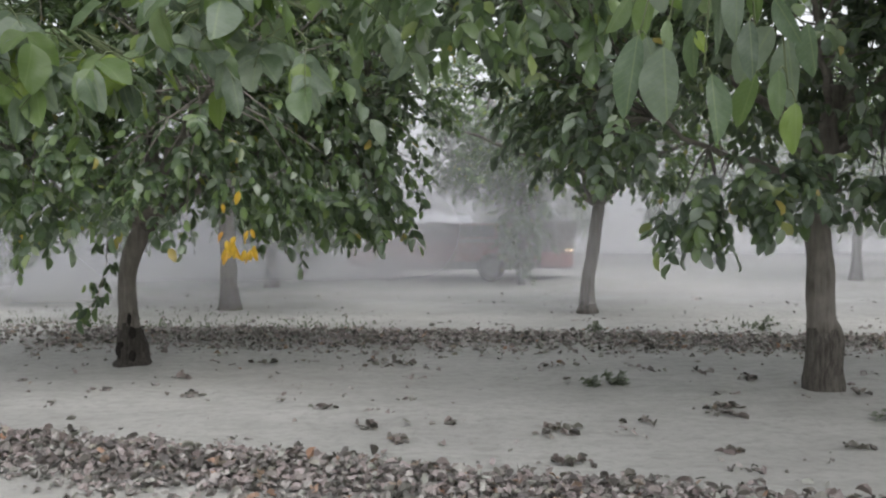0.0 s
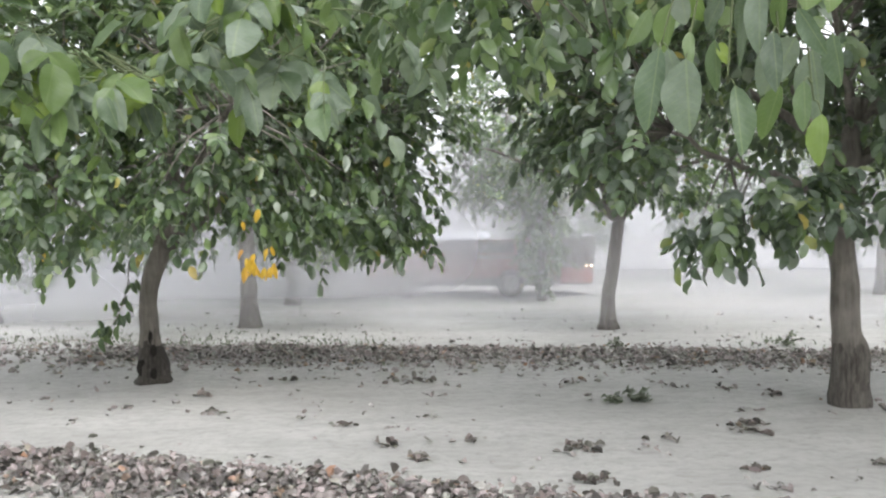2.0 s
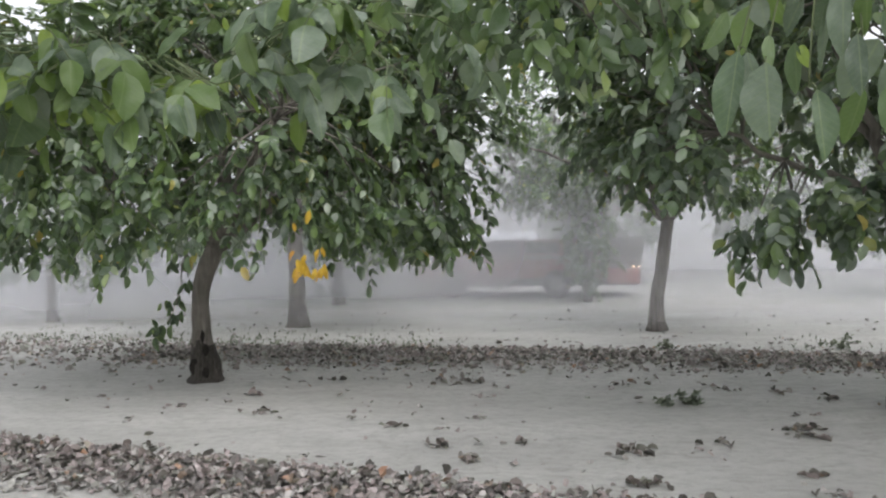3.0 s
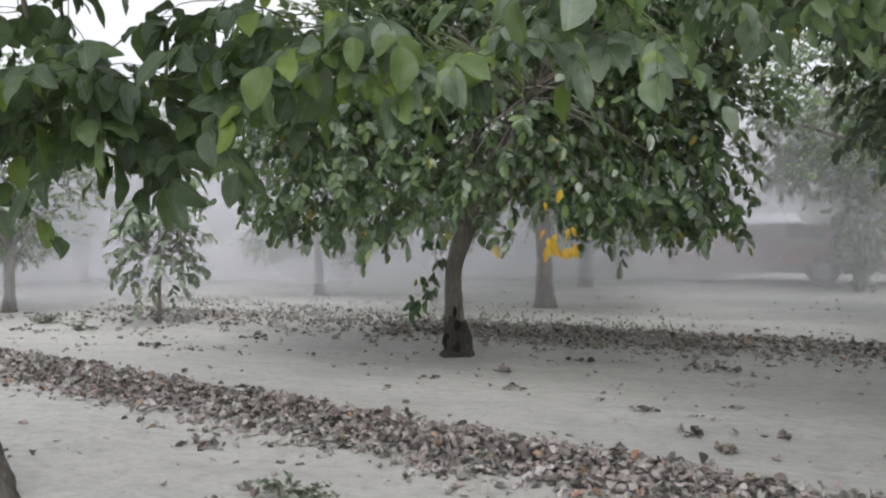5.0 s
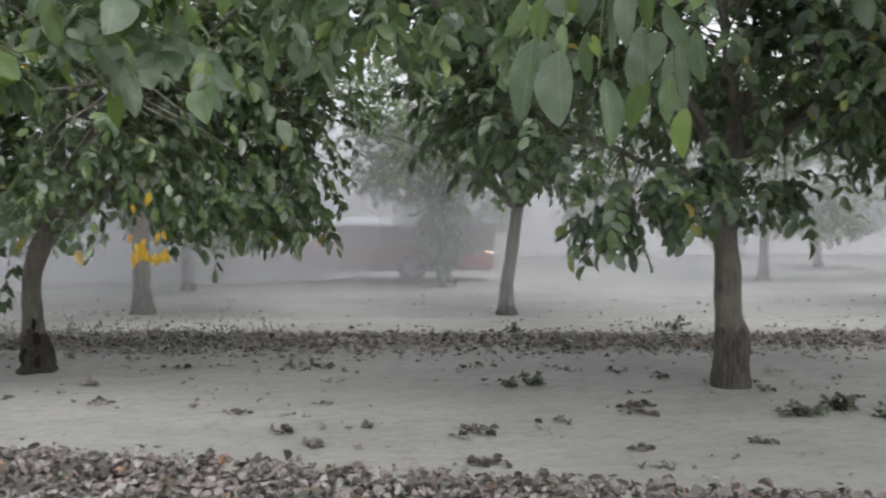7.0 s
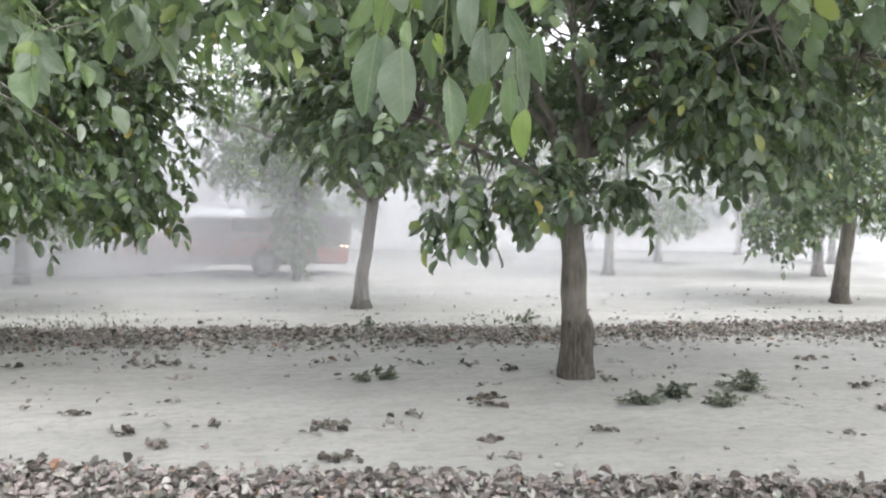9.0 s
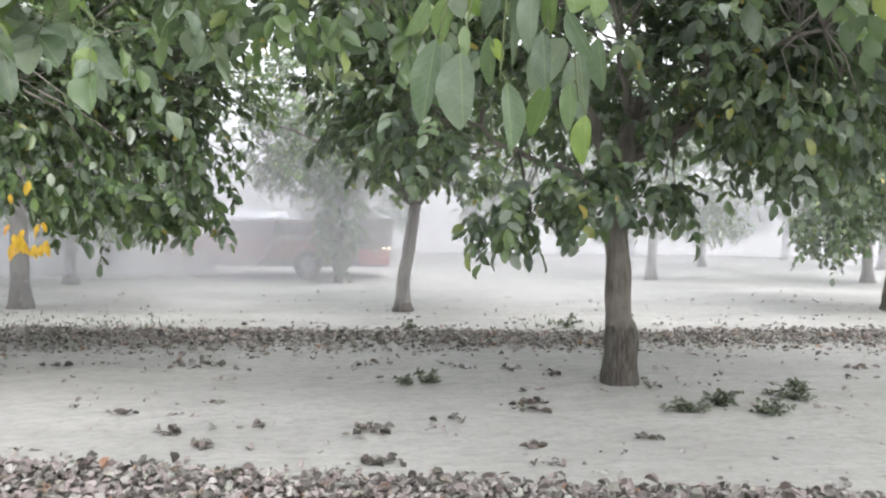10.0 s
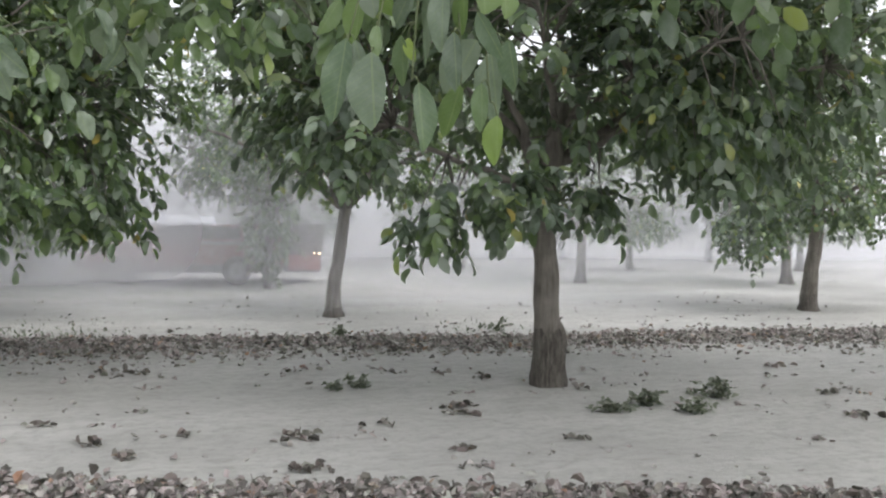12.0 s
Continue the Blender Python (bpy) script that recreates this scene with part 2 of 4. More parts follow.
def part(name, bm, mat, parent, label=""):
    me = bpy.data.meshes.new(name)
    bm.to_mesh(me)
    bm.free()
    me.materials.append(mat)
    return part_of(name, me, parent, label)


def smooth_line(points, n):
    """A rounded line through the points, n steps to each stretch."""
    p = [Vector(q) for q in points]
    p = [p[0] * 2 - p[1]] + p + [p[-1] * 2 - p[-2]]
    out = []
    for i in range(1, len(p) - 2):
        for k in range(n):
            u = k / n
            out.append(0.5 * (2 * p[i] + (p[i + 1] - p[i - 1]) * u + (2 * p[i - 1] - 5 * p[i] + 4 * p[i + 1] - p[i + 2]) * u * u
                              + (3 * p[i] - p[i - 1] - 3 * p[i + 1] + p[i + 2]) * u ** 3))
    out.append(p[-2])
    return out


def tube(points, radii, sides=10, lump=0.0, flute=0.0, seed=0):
    """Vertices and faces of a limb along points, with its own radius at each, uneven and closed at its end."""
    verts, faces = [], []
    n = len(points)
    for i, p in enumerate(points):
        d = (points[min(i + 1, n - 1)] - points[max(i - 1, 0)]).normalized()
        side = d.cross(Vector((0.31, 0.95, 0.05))).normalized()
        up = side.cross(d)
        for k in range(sides):
            a = 2 * math.pi * k / sides
            r = radii[i] * (1 + lump * (noise.noise((math.cos(a) * 1.3 + seed, math.sin(a) * 1.3, p.z * 4 + p.x)))
                            + flute * (1 + 3.5 * max(0.0, 0.45 - p.z)) * (0.5 * math.sin(3 * a + seed) + 0.5 * math.sin(5 * a + 2 * seed + p.z * 3))
                            + lump * 0.6 * max(0.0, 0.5 - p.z) * noise.noise((math.cos(a) * 3 + seed, math.sin(a) * 3, p.z * 9)) * 3)
            verts.append(p + side * (r * math.cos(a)) + up * (r * math.sin(a)))
    for i in range(n - 1):
        for k in range(sides):
            j = (k + 1) % sides
            faces.append((i * sides + k, i * sides + j, (i + 1) * sides + j, (i + 1) * sides + k))
    faces.append(tuple(range(sides))[::-1])
    faces.append(tuple((n - 1) * sides + k for k in range(sides)))
    return verts, faces


# one leaflet, stem at the origin, tip along +y, folded along its midrib and drooping
LEAF = np.array([(0, 0, 0), (-0.19, 0.20, 0.09), (0, 0.25, 0.0), (0.19, 0.20, 0.09), (-0.265, 0.52, 0.12), (0, 0.56, -0.015), (0.265, 0.52, 0.12),
                 (-0.17, 0.84, 0.03), (0, 0.85, -0.06), (0.17, 0.84, 0.03), (0, 1.0, -0.13)], dtype=float)
PLAIN = np.array([(0, 0, 0), (-0.31, 0.52, 0.06), (0, 0.54, -0.02), (0.31, 0.52, 0.06), (0, 1.0, -0.12)], dtype=float)
PLAIN_FACES = np.array([(0, 2, 1), (0, 3, 2), (1, 2, 4), (2, 3, 4)])
LEAF_FACES = np.array([(0, 2, 1), (0, 3, 2), (1, 2, 5), (1, 5, 4), (2, 3, 6), (2, 6, 5), (4, 5, 8), (4, 8, 7), (5, 6, 9), (5, 9, 8), (7, 8, 10), (8, 9, 10)])
CURLED = LEAF * (1.2, 1, 1.3) + 0.42 * np.array([(0, 0, 0.1), (0.02, 0, 0.16), (0, 0, 0.0), (-0.04, 0, 0.17), (0.05, 0, 0.2), (0, 0, 0.0), (-0.03, 0, 0.12),
                                      (0.02, 0, 0.2), (0, 0, 0.1), (-0.03, 0, 0.24), (0.05, -0.05, 0.3)])


def leaves_mesh(name, at, along, facing, size, mat, shape=LEAF, crumple=0.02):
    """One mesh of many leaflets: their stems, directions, upper sides and lengths."""
    at, along, facing, size = (np.asarray(v, dtype=float) for v in (at, along, facing, size))
    y = along / np.linalg.norm(along, axis=1, keepdims=True)
    x = np.cross(y, facing)
    x /= np.linalg.norm(x, axis=1, keepdims=True) + 1e-9
    z = np.cross(x, y)
    wide = rng.uniform(0.8, 1.2, len(at))[:, None, None]
    s = shape[None, :, :] + rng.normal(0, crumple, (len(at), len(shape), 3)) * (1, 1, 1.6)
    v = (x[:, None, :] * s[:, :, 0:1] * wide + y[:, None, :] * s[:, :, 1:2] + z[:, None, :] * s[:, :, 2:3] * rng.uniform(0.3, 1.6, len(at))[:, None, None])
    v = v * size[:, None, None] + at[:, None, :]
    n, k = len(at), len(shape)
    f = ((PLAIN_FACES if k == 5 else LEAF_FACES)[None] + (np.arange(n) * k)[:, None, None]).reshape(-1, 3)
    me = bpy.data.meshes.new(name)
    me.vertices.add(n * k)
    me.vertices.foreach_set("co", v.reshape(-1))
    me.loops.add(len(f) * 3)
    me.loops.foreach_set("vertex_index", f.reshape(-1).astype(np.int32))
    me.polygons.add(len(f))
    me.polygons.foreach_set("loop_start", np.arange(0, len(f) * 3, 3, dtype=np.int32))
    me.polygons.foreach_set("use_smooth", np.full(len(f), crumple < 0.04))
    me.materials.append(mat)
    me.update(calc_edges=True)
    me.validate()
    return me


def unit(v):
    return v / (np.linalg.norm(v, axis=-1, keepdims=True) + 1e-9)


def spray(sites, out, size, seed, leaflets=7):
    """Compound leaves: from each site a drooping stalk along out, with leaflets hanging in pairs and one at its end."""
    r = np.random.default_rng(seed)
    n = len(sites)
    at, along, face, length = [], [], [], []
    side = unit(np.cross(out, (0, 0, 1.0)))
    stalk = size * 2.2 * r.uniform(0.8, 1.3, n)
    for k in range(leaflets):
        u = 1.0 if k == 0 else 0.3 + 0.65 * ((k - 1) // 2 + 1) / (leaflets // 2 + 0.5)
        sgn = 0 if k == 0 else (1 if k % 2 else -1)
        p = sites + out * (stalk * u)[:, None]
        p[:, 2] -= stalk * 0.35 * u * u
        d = unit(out * 0.55 + side * sgn * 0.8 + r.normal(0, 0.28, (n, 3)) + (0, 0, -0.75))
        at.append(p)
        along.append(d)
        face.append(unit(out * 0.7 + (0, 0, 0.8) + r.normal(0, 0.35, (n, 3))))
        length.append(size * r.uniform(0.62, 1.12, n) * (1.15 if k == 0 else 1.0))
    return [np.concatenate(v) for v in (at, along, face, length)]


def in_blob(blob, r):
    """Points in a lumpy ellipsoid, most of them near its skin."""
    x, y, z, rx, ry, rz, n = blob
    d = unit(r.normal(size=(n, 3)))
    rad = r.uniform(0.25, 1.0, n) ** 0.45
    lump = np.array([0.86 + 0.3 * noise.noise(Vector(q * 2.2) + Vector((x, y, z))) for q in d])
    return np.array((x, y, z)) + d * (rad * lump)[:, None] * (rx, ry, rz)


def tree(at, seed, trunk, girth, limbs, blobs, size, label, group="", leaf=None, root=0.35, floor_z=1.2, twigs=0.14, sides=16, lean=None, leaflets=7, shape=LEAF, root_mat=None, hang=()):
    """A walnut tree: a trunk on a darker rootstock, limbs, twigs and a crown of compound leaves that fills the blobs."""
    r = np.random.default_rng(seed)
    t = thing("walnut_tree", at, label, "tree", group)
    line = smooth_line(trunk, 7)
    rad = [np.interp(p.z, *girth) for p in line]
    me = mesh_from("trunk", *tube(line, rad, sides, 0.14, 0.05, seed), [bark, root_mat or root_bark])
    low = [1 if me.vertices[p.vertices[0]].co.z < root + 0.09 * noise.noise(me.vertices[p.vertices[0]].co * 14) else 0 for p in me.polygons]
    me.polygons.foreach_set("material_index", np.asarray(low, dtype=np.int32))
    part_of("trunk", me, t)
    nodes = [line[-1]]
    for points, r0, r1 in limbs:
        ln = smooth_line(points, 5)
        ln = [p + Vector(r.normal(0, 0.018, 3)) * (0 if i == 0 else 1) for i, p in enumerate(ln)]
        part_of("limb", mesh_from("limb", *tube(ln, np.linspace(r0, r1, len(ln)), 8, 0.12, 0.0, seed), [bark]), t)
        nodes += ln[2:]
    sites = np.concatenate([in_blob(b_, r) for b_ in blobs])
    floor_cut = floor_z + 0.25 * np.array([noise.noise((p[0] * 1.1 + seed, p[1] * 1.1, 3.0)) for p in sites])
    sites = sites[sites[:, 2] > floor_cut]
    for b_ in hang:
        sites = np.concatenate([sites, in_blob(b_, r)])
    nd = np.array(nodes)
    near = nd[np.argmin(((sites[:, None, :] - nd[None]) ** 2).sum(2), axis=1)]
    out = unit(unit(sites - near) + r.normal(0, 0.45, sites.shape) + (0, 0, 0.1))
    tv, tf = [], []
    for i in np.nonzero(r.uniform(size=len(sites)) < twigs)[0]:
        a, b_ = Vector(near[i]), Vector(sites[i])
        if (b_ - a).length > 0.8:
            a = b_ + (a - b_).normalized() * 0.8
        mid = a.lerp(b_, 0.55) + Vector(r.normal(0, 0.07, 3)) + Vector((0, 0, 0.08))
        v, f = tube([a, mid, b_ + Vector(out[i]) * 0.2], [0.012, 0.008, 0.003], 4)
        tf += [tuple(q + len(tv) for q in face) for face in f]
        tv += v
    part_of("branchwork", mesh_from("branchwork", tv, tf, [bark]), t, "thin grey-brown twigs")["kind"] = "stuff"
    part_of("crown", leaves_mesh("crown", *spray(sites, out, size, seed + 1, leaflets), leaf or leaf_green, shape), t, "drooping dusty green leaves")
    return t


# ---- ground ----
def windrow_near(x):
    return 4.56 - 0.275 * x


def windrow_far(x):
    return 10.5 - 0.05 * x


def ground_height(x, y):
    n = noise.noise((x * 0.35, y * 0.6, 1.7)) * 0.03 + noise.noise((x * 1.7, y * 2.4, 5.1)) * 0.012 + noise.noise((x * 5.0, y * 6.0, 2.2)) * 0.006
    ridge = 0.016 * math.sin((y + 0.2 * x + 0.5 * noise.noise((x * 0.4, y * 0.4, 3.0))) * 3.1) * (0.5 + noise.noise((x * 0.2, y * 0.2, 9.0)))
    heap = 0.05 * math.exp(-((y - windrow_near(x)) / 0.4) ** 2) + 0.025 * math.exp(-((y - windrow_far(x)) / 0.9) ** 2)
    return n + ridge + heap


def steps(lo, hi, fine, reach):
    inner = list(np.arange(lo, hi, fine))
    outer, d = [], fine
    p = hi
    while p < reach:
        outer.append(p)
        d *= 1.35
        p += d
    left, d, p = [], fine, lo
    while p > -reach:
        d *= 1.35
        p -= d
        left.append(p)
    return left[::-1] + inner + outer


gx, gy = steps(-13, 14, 0.14, 900), steps(1.5, 20, 0.14, 900)
gv = [(x, y, ground_height(x, y)) for y in gy for x in gx]
w = len(gx)
gf = [(j * w + i, j * w + i + 1, (j + 1) * w + i + 1, (j + 1) * w + i) for j in range(len(gy) - 1) for i in range(w - 1)]
tagged(new("ground", mesh_from("ground", gv, gf, [dirt])), "pale grey dusty bare orchard soil with faint tyre ridges", "ground", "", "structure")


def on_ground(x, y, lift=0.0):
    return (x, y, ground_height(x, y) + lift)


# ---- airborne dust ----
for y, density, left, right, edge, low, top in ((12.9, 0.26, 1.15, 0.0, 11.0, 0.9, 3.4), (15.4, 0.24, 1.35, 0.5, 5.5, 0.7, 3.4), (18.3, 0.30, 1.7, 0.5, 5.5, 1.4, 5.0), (20.1, 0.31, 1.6, 0.5, 5.5, 1.8, 5.8),
                                                (25.0, 0.45, 1.5, 0.55, 5.5, 2.0, 5.8), (33.0, 0.75, 1.25, 0.85, 5.5, 2.5, 8.5)):
    v = [(x, y + 0.25 * math.sin(x * 0.4 + y) - min(9.0, 0.6 * max(0.0, -5.5 - x)), z) for z in (-0.03, 4.0, 9.0) for x in np.linspace(-60, edge if right == 0 else 70, 52)]
    k = len(v) // 3
    f = [(j * k + i, j * k + i + 1, (j + 1) * k + i + 1, (j + 1) * k + i) for j in range(2) for i in range(k - 1)]
    tagged(new("dust_cloud", mesh_from("dust_cloud", v, f, [dust_material("airborne_dust", density, left, right, edge, low, top)])),
           "pale grey dust hanging in the air between trees", "dust", "", "stuff")

# ---- trees of the row in the middle of the view ----
limb_set = lambda top, ends, r0=0.09: [([top, Vector(top).lerp(Vector(e), 0.45) + Vector((0, 0, 0.18)), e], r0, 0.015) for e in ends]

tree_l = tree(on_ground(-3.30, 8.95), 11, [(0, 0, -0.1), (0.01, 0, 0.08), (-0.02, 0, 0.3), (-0.04, 0, 0.55), (-0.05, 0, 0.9), (-0.01, 0, 1.1), (0.08, 0, 1.32), (0.2, 0.02, 1.5)],
              ([-0.1, 0.0, 0.05, 0.22, 0.38, 0.55, 1.0, 1.35, 1.6], [0.24, 0.2, 0.175, 0.155, 0.118, 0.094, 0.088, 0.10, 0.085]),
              limb_set((0.15, 0, 1.42), [(-2.2, -0.4, 2.6), (-1.2, 1.2, 3.4), (2.2, 0.2, 2.5), (1.2, -1.3, 2.7), (-0.9, -1.6, 2.5), (0.3, 0.4, 4.2), (1.5, 1.4, 3.3)]),
              [(0.1, 0, 3.1, 3.0, 2.8, 1.7, 850), (-1.6, -0.2, 2.2, 1.3, 1.5, 0.9, 300), (1.8, -0.2, 2.2, 1.4, 1.5, 0.95, 360), (0.1, -1.4, 2.2, 1.6, 0.9, 0.85, 260),
               (2.0, -0.2, 3.5, 1.5, 1.6, 1.3, 300), (0.2, -0.8, 3.1, 1.6, 0.9, 0.9, 260), (-0.4, -1.3, 3.0, 1.4, 0.8, 0.9, 260), (2.4, 0, 3.1, 0.9, 1.2, 1.1, 240), (0.9, -0.6, 3.7, 1.5, 1.0, 0.6, 150), (2.6, -0.5, 1.62, 0.45, 0.5, 0.42, 40)],
              0.132, "walnut tree with a crooked trunk, hollowed blackened rootstock", "walnut trees", None, 0.36, 1.42, root_mat=hollow_bark)

tree(on_ground(3.23, 7.45), 23, [(0, 0, -0.1), (0, 0, 0.1), (0.0, 0, 0.45), (-0.03, 0, 0.62), (-0.05, 0, 1.1), (-0.08, 0, 1.55), (-0.02, 0, 2.0), (0.08, 0, 2.6)],
     ([-0.1, 0.0, 0.15, 0.42, 0.50, 0.62, 1.0, 1.5, 1.75, 2.6], [0.18, 0.168, 0.158, 0.160, 0.148, 0.124, 0.114, 0.105, 0.118, 0.07]),
     [([(-0.07, 0, 1.58), (-0.35, -0.1, 1.82), (-0.8, -0.2, 1.95), (-1.6, -0.3, 2.3)], 0.06, 0.015), ([(-0.05, 0, 1.75), (-0.25, 0, 2.2), (-0.6, 0.2, 3.2)], 0.07, 0.02)]
     + limb_set((-0.02, 0, 2.0), [(1.9, 0.2, 2.9), (2.4, -0.6, 3.0), (-1.6, 1.2, 3.4), (0.3, 0.3, 4.3), (1.4, 1.4, 3.5)], 0.05)
     + limb_set((0.02, 0, 2.3), [(1.0, -1.4, 3.0), (-0.8, -1.5, 3.1)], 0.03),
     [(0.2, 0.4, 3.55, 3.0, 2.4, 1.5, 820), (2.0, -0.2, 2.95, 1.5, 1.5, 0.85, 300), (-1.95, 0.2, 2.85, 0.9, 1.3, 0.9, 240), (2.6, 0, 3.6, 1.0, 1.3, 1.0, 300),
      (-2.2, 0, 3.6, 1.3, 1.5, 0.8, 300), (0.6, -0.8, 3.4, 1.5, 0.9, 0.7, 280), (-1.1, -0.9, 3.2, 0.9, 0.8, 0.6, 110), (-3.0, 0.2, 3.7, 1.0, 1.2, 0.6, 130),
      # mass at height 4.7: added, mostly out of view, to shade soil behind
      (1.0, -0.9, 2.6, 0.8, 0.7, 0.5, 115), (0.6, -0.2, 4.4, 2.4, 2.0, 0.8, 260), (0.4, 2.3, 4.7, 3.2, 1.9, 0.9, 420), (0.1, 0.7, 2.7, 0.9, 0.6, 0.5, 60), (0.25, -0.5, 2.9, 0.5, 0.35, 0.4, 40)],
     0.145, "walnut tree with a straight grey trunk and ridged rootstock", "walnut trees", leaf_hazed, 0.5, 2.18,
     hang=[(-0.85, -0.5, 1.82, 0.6, 0.5, 0.16, 62), (-1.3, -0.6, 1.62, 0.25, 0.3, 0.1, 18), (-2.0, -0.3, 2.25, 0.5, 0.8, 0.35, 65), (0.38, -0.1, 1.85, 0.32, 0.3, 0.14, 24), (1.2, -0.7, 2.12, 0.6, 0.5, 0.16, 28)])

tree(on_ground(2.25, 13.85), 31, [(-0.04, 0, -0.1), (-0.04, 0, 0.1), (-0.03, 0, 0.5), (0.05, 0, 1.0), (0.12, 0, 1.6), (0.18, 0, 2.1)],
     ([-0.1, 0.03, 0.12, 0.5, 2.1], [0.18, 0.17, 0.13, 0.105, 0.09]),
     limb_set((0.13, 0, 1.75), [(-2.0, 0, 2.9), (2.0, 0.3, 2.9), (0.9, -1.5, 2.8), (-0.9, -1.2, 2.9), (0.2, 0.8, 4.8)]),
     # the 5.4 mass fills the top edge and is added to dim the ground
     [(0.4, 0, 3.9, 2.3, 2.4, 2.0, 760), (0.9, -0.3, 5.4, 4.0, 3.6, 1.0, 850), (-0.7, -0.3, 2.9, 0.9, 1.0, 0.7, 130), (0.9, -0.3, 2.5, 1.0, 1.0, 0.6, 130), (0.1, -0.5, 2.35, 0.7, 0.6, 0.35, 70)], 0.14, "slender walnut tree in drifting dust", "walnut trees", None, 0.12, 1.7, shape=PLAIN)

# ---- trees of the rows behind, veiled by dust ----
far_tree = tree(on_ground(-3.6, 14.2), 41, [(0, 0, -0.1), (0.0, 0, 0.1), (-0.02, 0, 0.45), (-0.02, 0, 1.0), (-0.05, 0, 1.6), (0, 0, 2.0)],
                ([-0.1, 0.0, 0.1, 0.45, 2.0], [0.24, 0.22, 0.18, 0.135, 0.11]),
                limb_set((-0.03, 0, 1.6), [(-2.0, 0, 2.7), (2.0, 0.3, 2.8), (0.9, -1.5, 2.8), (-0.9, -1.2, 2.9), (0.2, 0.8, 5.0)]),
                # broad upper crown, mostly unseen, added to keep sky light off the far soil
                [(0, 0, 4.0, 3.0, 3.0, 2.5, 900), (0, 0, 5.2, 3.9, 3.9, 1.4, 600), (-1.2, -0.8, 1.9, 1.3, 1.2, 0.7, 170), (1.3, -0.5, 1.9, 1.2, 1.2, 0.7, 170)], 0.145,
                "walnut tree half hidden by drifting dust", "walnut trees", None, 0.4, 1.35, shape=PLAIN)
for i, (x, y) in enumerate(((-8.35, 15.1), (9.8, 20.9), (-11.2, 10.3), (-3.8, 18.6), (-3.8, 22.5), (8.7, 28.0), (2.6, 27.6), (15.6, 20.2), (-10.5, 21.0), (21.6, 33.2),
                            (14.6, 27.2), (-14.9, 15.9), (-16.5, 21.5), (-4.4, 28.8), (-10.8, 28.2), (2.8, 34.6), (9.4, 35.0), (-17, 29), (15.5, 35), (21, 26.5), (17.5, 13.3))):
    k = (0.95 if x > -7 else 0.66) * (1 + 0.2 * noise.noise((x, y, 0.5)))
    copy_thing(far_tree, Matrix.Translation(on_ground(x, y)) @ Matrix.Rotation(i * 2.4, 4, "Z") @ Matrix.Scale(k, 4))

tree(on_ground(11.15, 13.75), 43, [(0, 0, -0.1), (0.0, 0, 0.1), (0.02, 0, 0.5), (0.08, 0, 1.0), (0.15, 0, 1.7), (0.2, 0, 2.2)],
     ([-0.1, 0.0, 0.1, 0.45, 2.2], [0.24, 0.2, 0.17, 0.14, 0.10]),
     limb_set((0.14, 0, 1.6), [(-2.0, 0, 2.4), (2.0, 0.3, 2.4), (0.9, -1.5, 2.8), (-0.9, -1.2, 2.9), (0.2, 0.8, 4.4)], 0.07),
     # the 5.2 mass, mostly unseen, is added to block light from bright soil
     [(0, 0, 3.4, 2.9, 2.8, 1.9, 900), (-0.8, -0.8, 5.2, 4.1, 3.7, 1.2, 950), (-1.6, -0.4, 1.7, 0.8, 0.7, 0.6, 130), (1.5, -0.4, 2.0, 1.1, 1.0, 0.6, 110), (-0.4, -0.9, 2.2, 1.2, 0.8, 0.5, 120)], 0.145,
     "walnut tree with one low drooping branch, in thin dust", "walnut trees", leaf_hazed, 0.3, 1.15, shape=PLAIN)

tree(on_ground(1.65, 19.6), 47, [(0, 0, -0.1), (0.0, 0, 0.8), (0.02, 0, 1.6), (0.0, 0, 2.4)], ([-0.1, 0.8, 2.4], [0.10, 0.08, 0.06]),
     limb_set((0, 0, 1.5), [(-1.6, 0, 3.0), (1.4, 0.2, 3.0), (0, -0.5, 3.6), (0, 0.4, 4.6)], 0.05),
     [(-0.5, 0, 3.9, 2.4, 2.0, 2.0, 1000), (0.0, 0, 1.4, 0.55, 0.5, 1.1, 190), (-0.7, 0, 2.6, 1.4, 0.9, 0.6, 220)], 0.14,
     "bushy walnut tree leafy down to the ground, in dust", "walnut trees", None, 0.1, 0.25, shape=PLAIN)

tree(on_ground(-8.0, 9.85), 51, [(0, 0, -0.05), (0.0, 0, 0.4), (0.02, 0, 0.9), (0.0, 0, 1.8)], ([-0.05, 0.4, 1.8], [0.035, 0.028, 0.012]),
     [([(0.01, 0, 0.7), (0.3, -0.1, 1.0), (0.5, -0.1, 1.1)], 0.014, 0.005), ([(0.01, 0, 0.8), (-0.3, 0.1, 1.1), (-0.5, 0.1, 1.2)], 0.014, 0.005)],
     [(0, 0, 1.3, 0.6, 0.6, 0.62, 85), (0, 0, 0.85, 0.6, 0.6, 0.3, 30)], 0.13, "young walnut sapling, leaves paled by dust and haze", "", leaf_pale, 0.1, 0.6, 0.6, 8)

# unseen trees added behind the camera and to both sides, to block light
for i, (x, y) in enumerate(((9.9, 6.1), (9.4, 0.6), (-10.8, 3.7), (7.0, -5.2), (-3.0, -11.0), (4.0, -11.4), (13.5, -5.6))):
    copy_thing(far_tree, Matrix.Translation(on_ground(x, y)) @ Matrix.Rotation(i * 1.9, 4, "Z"))

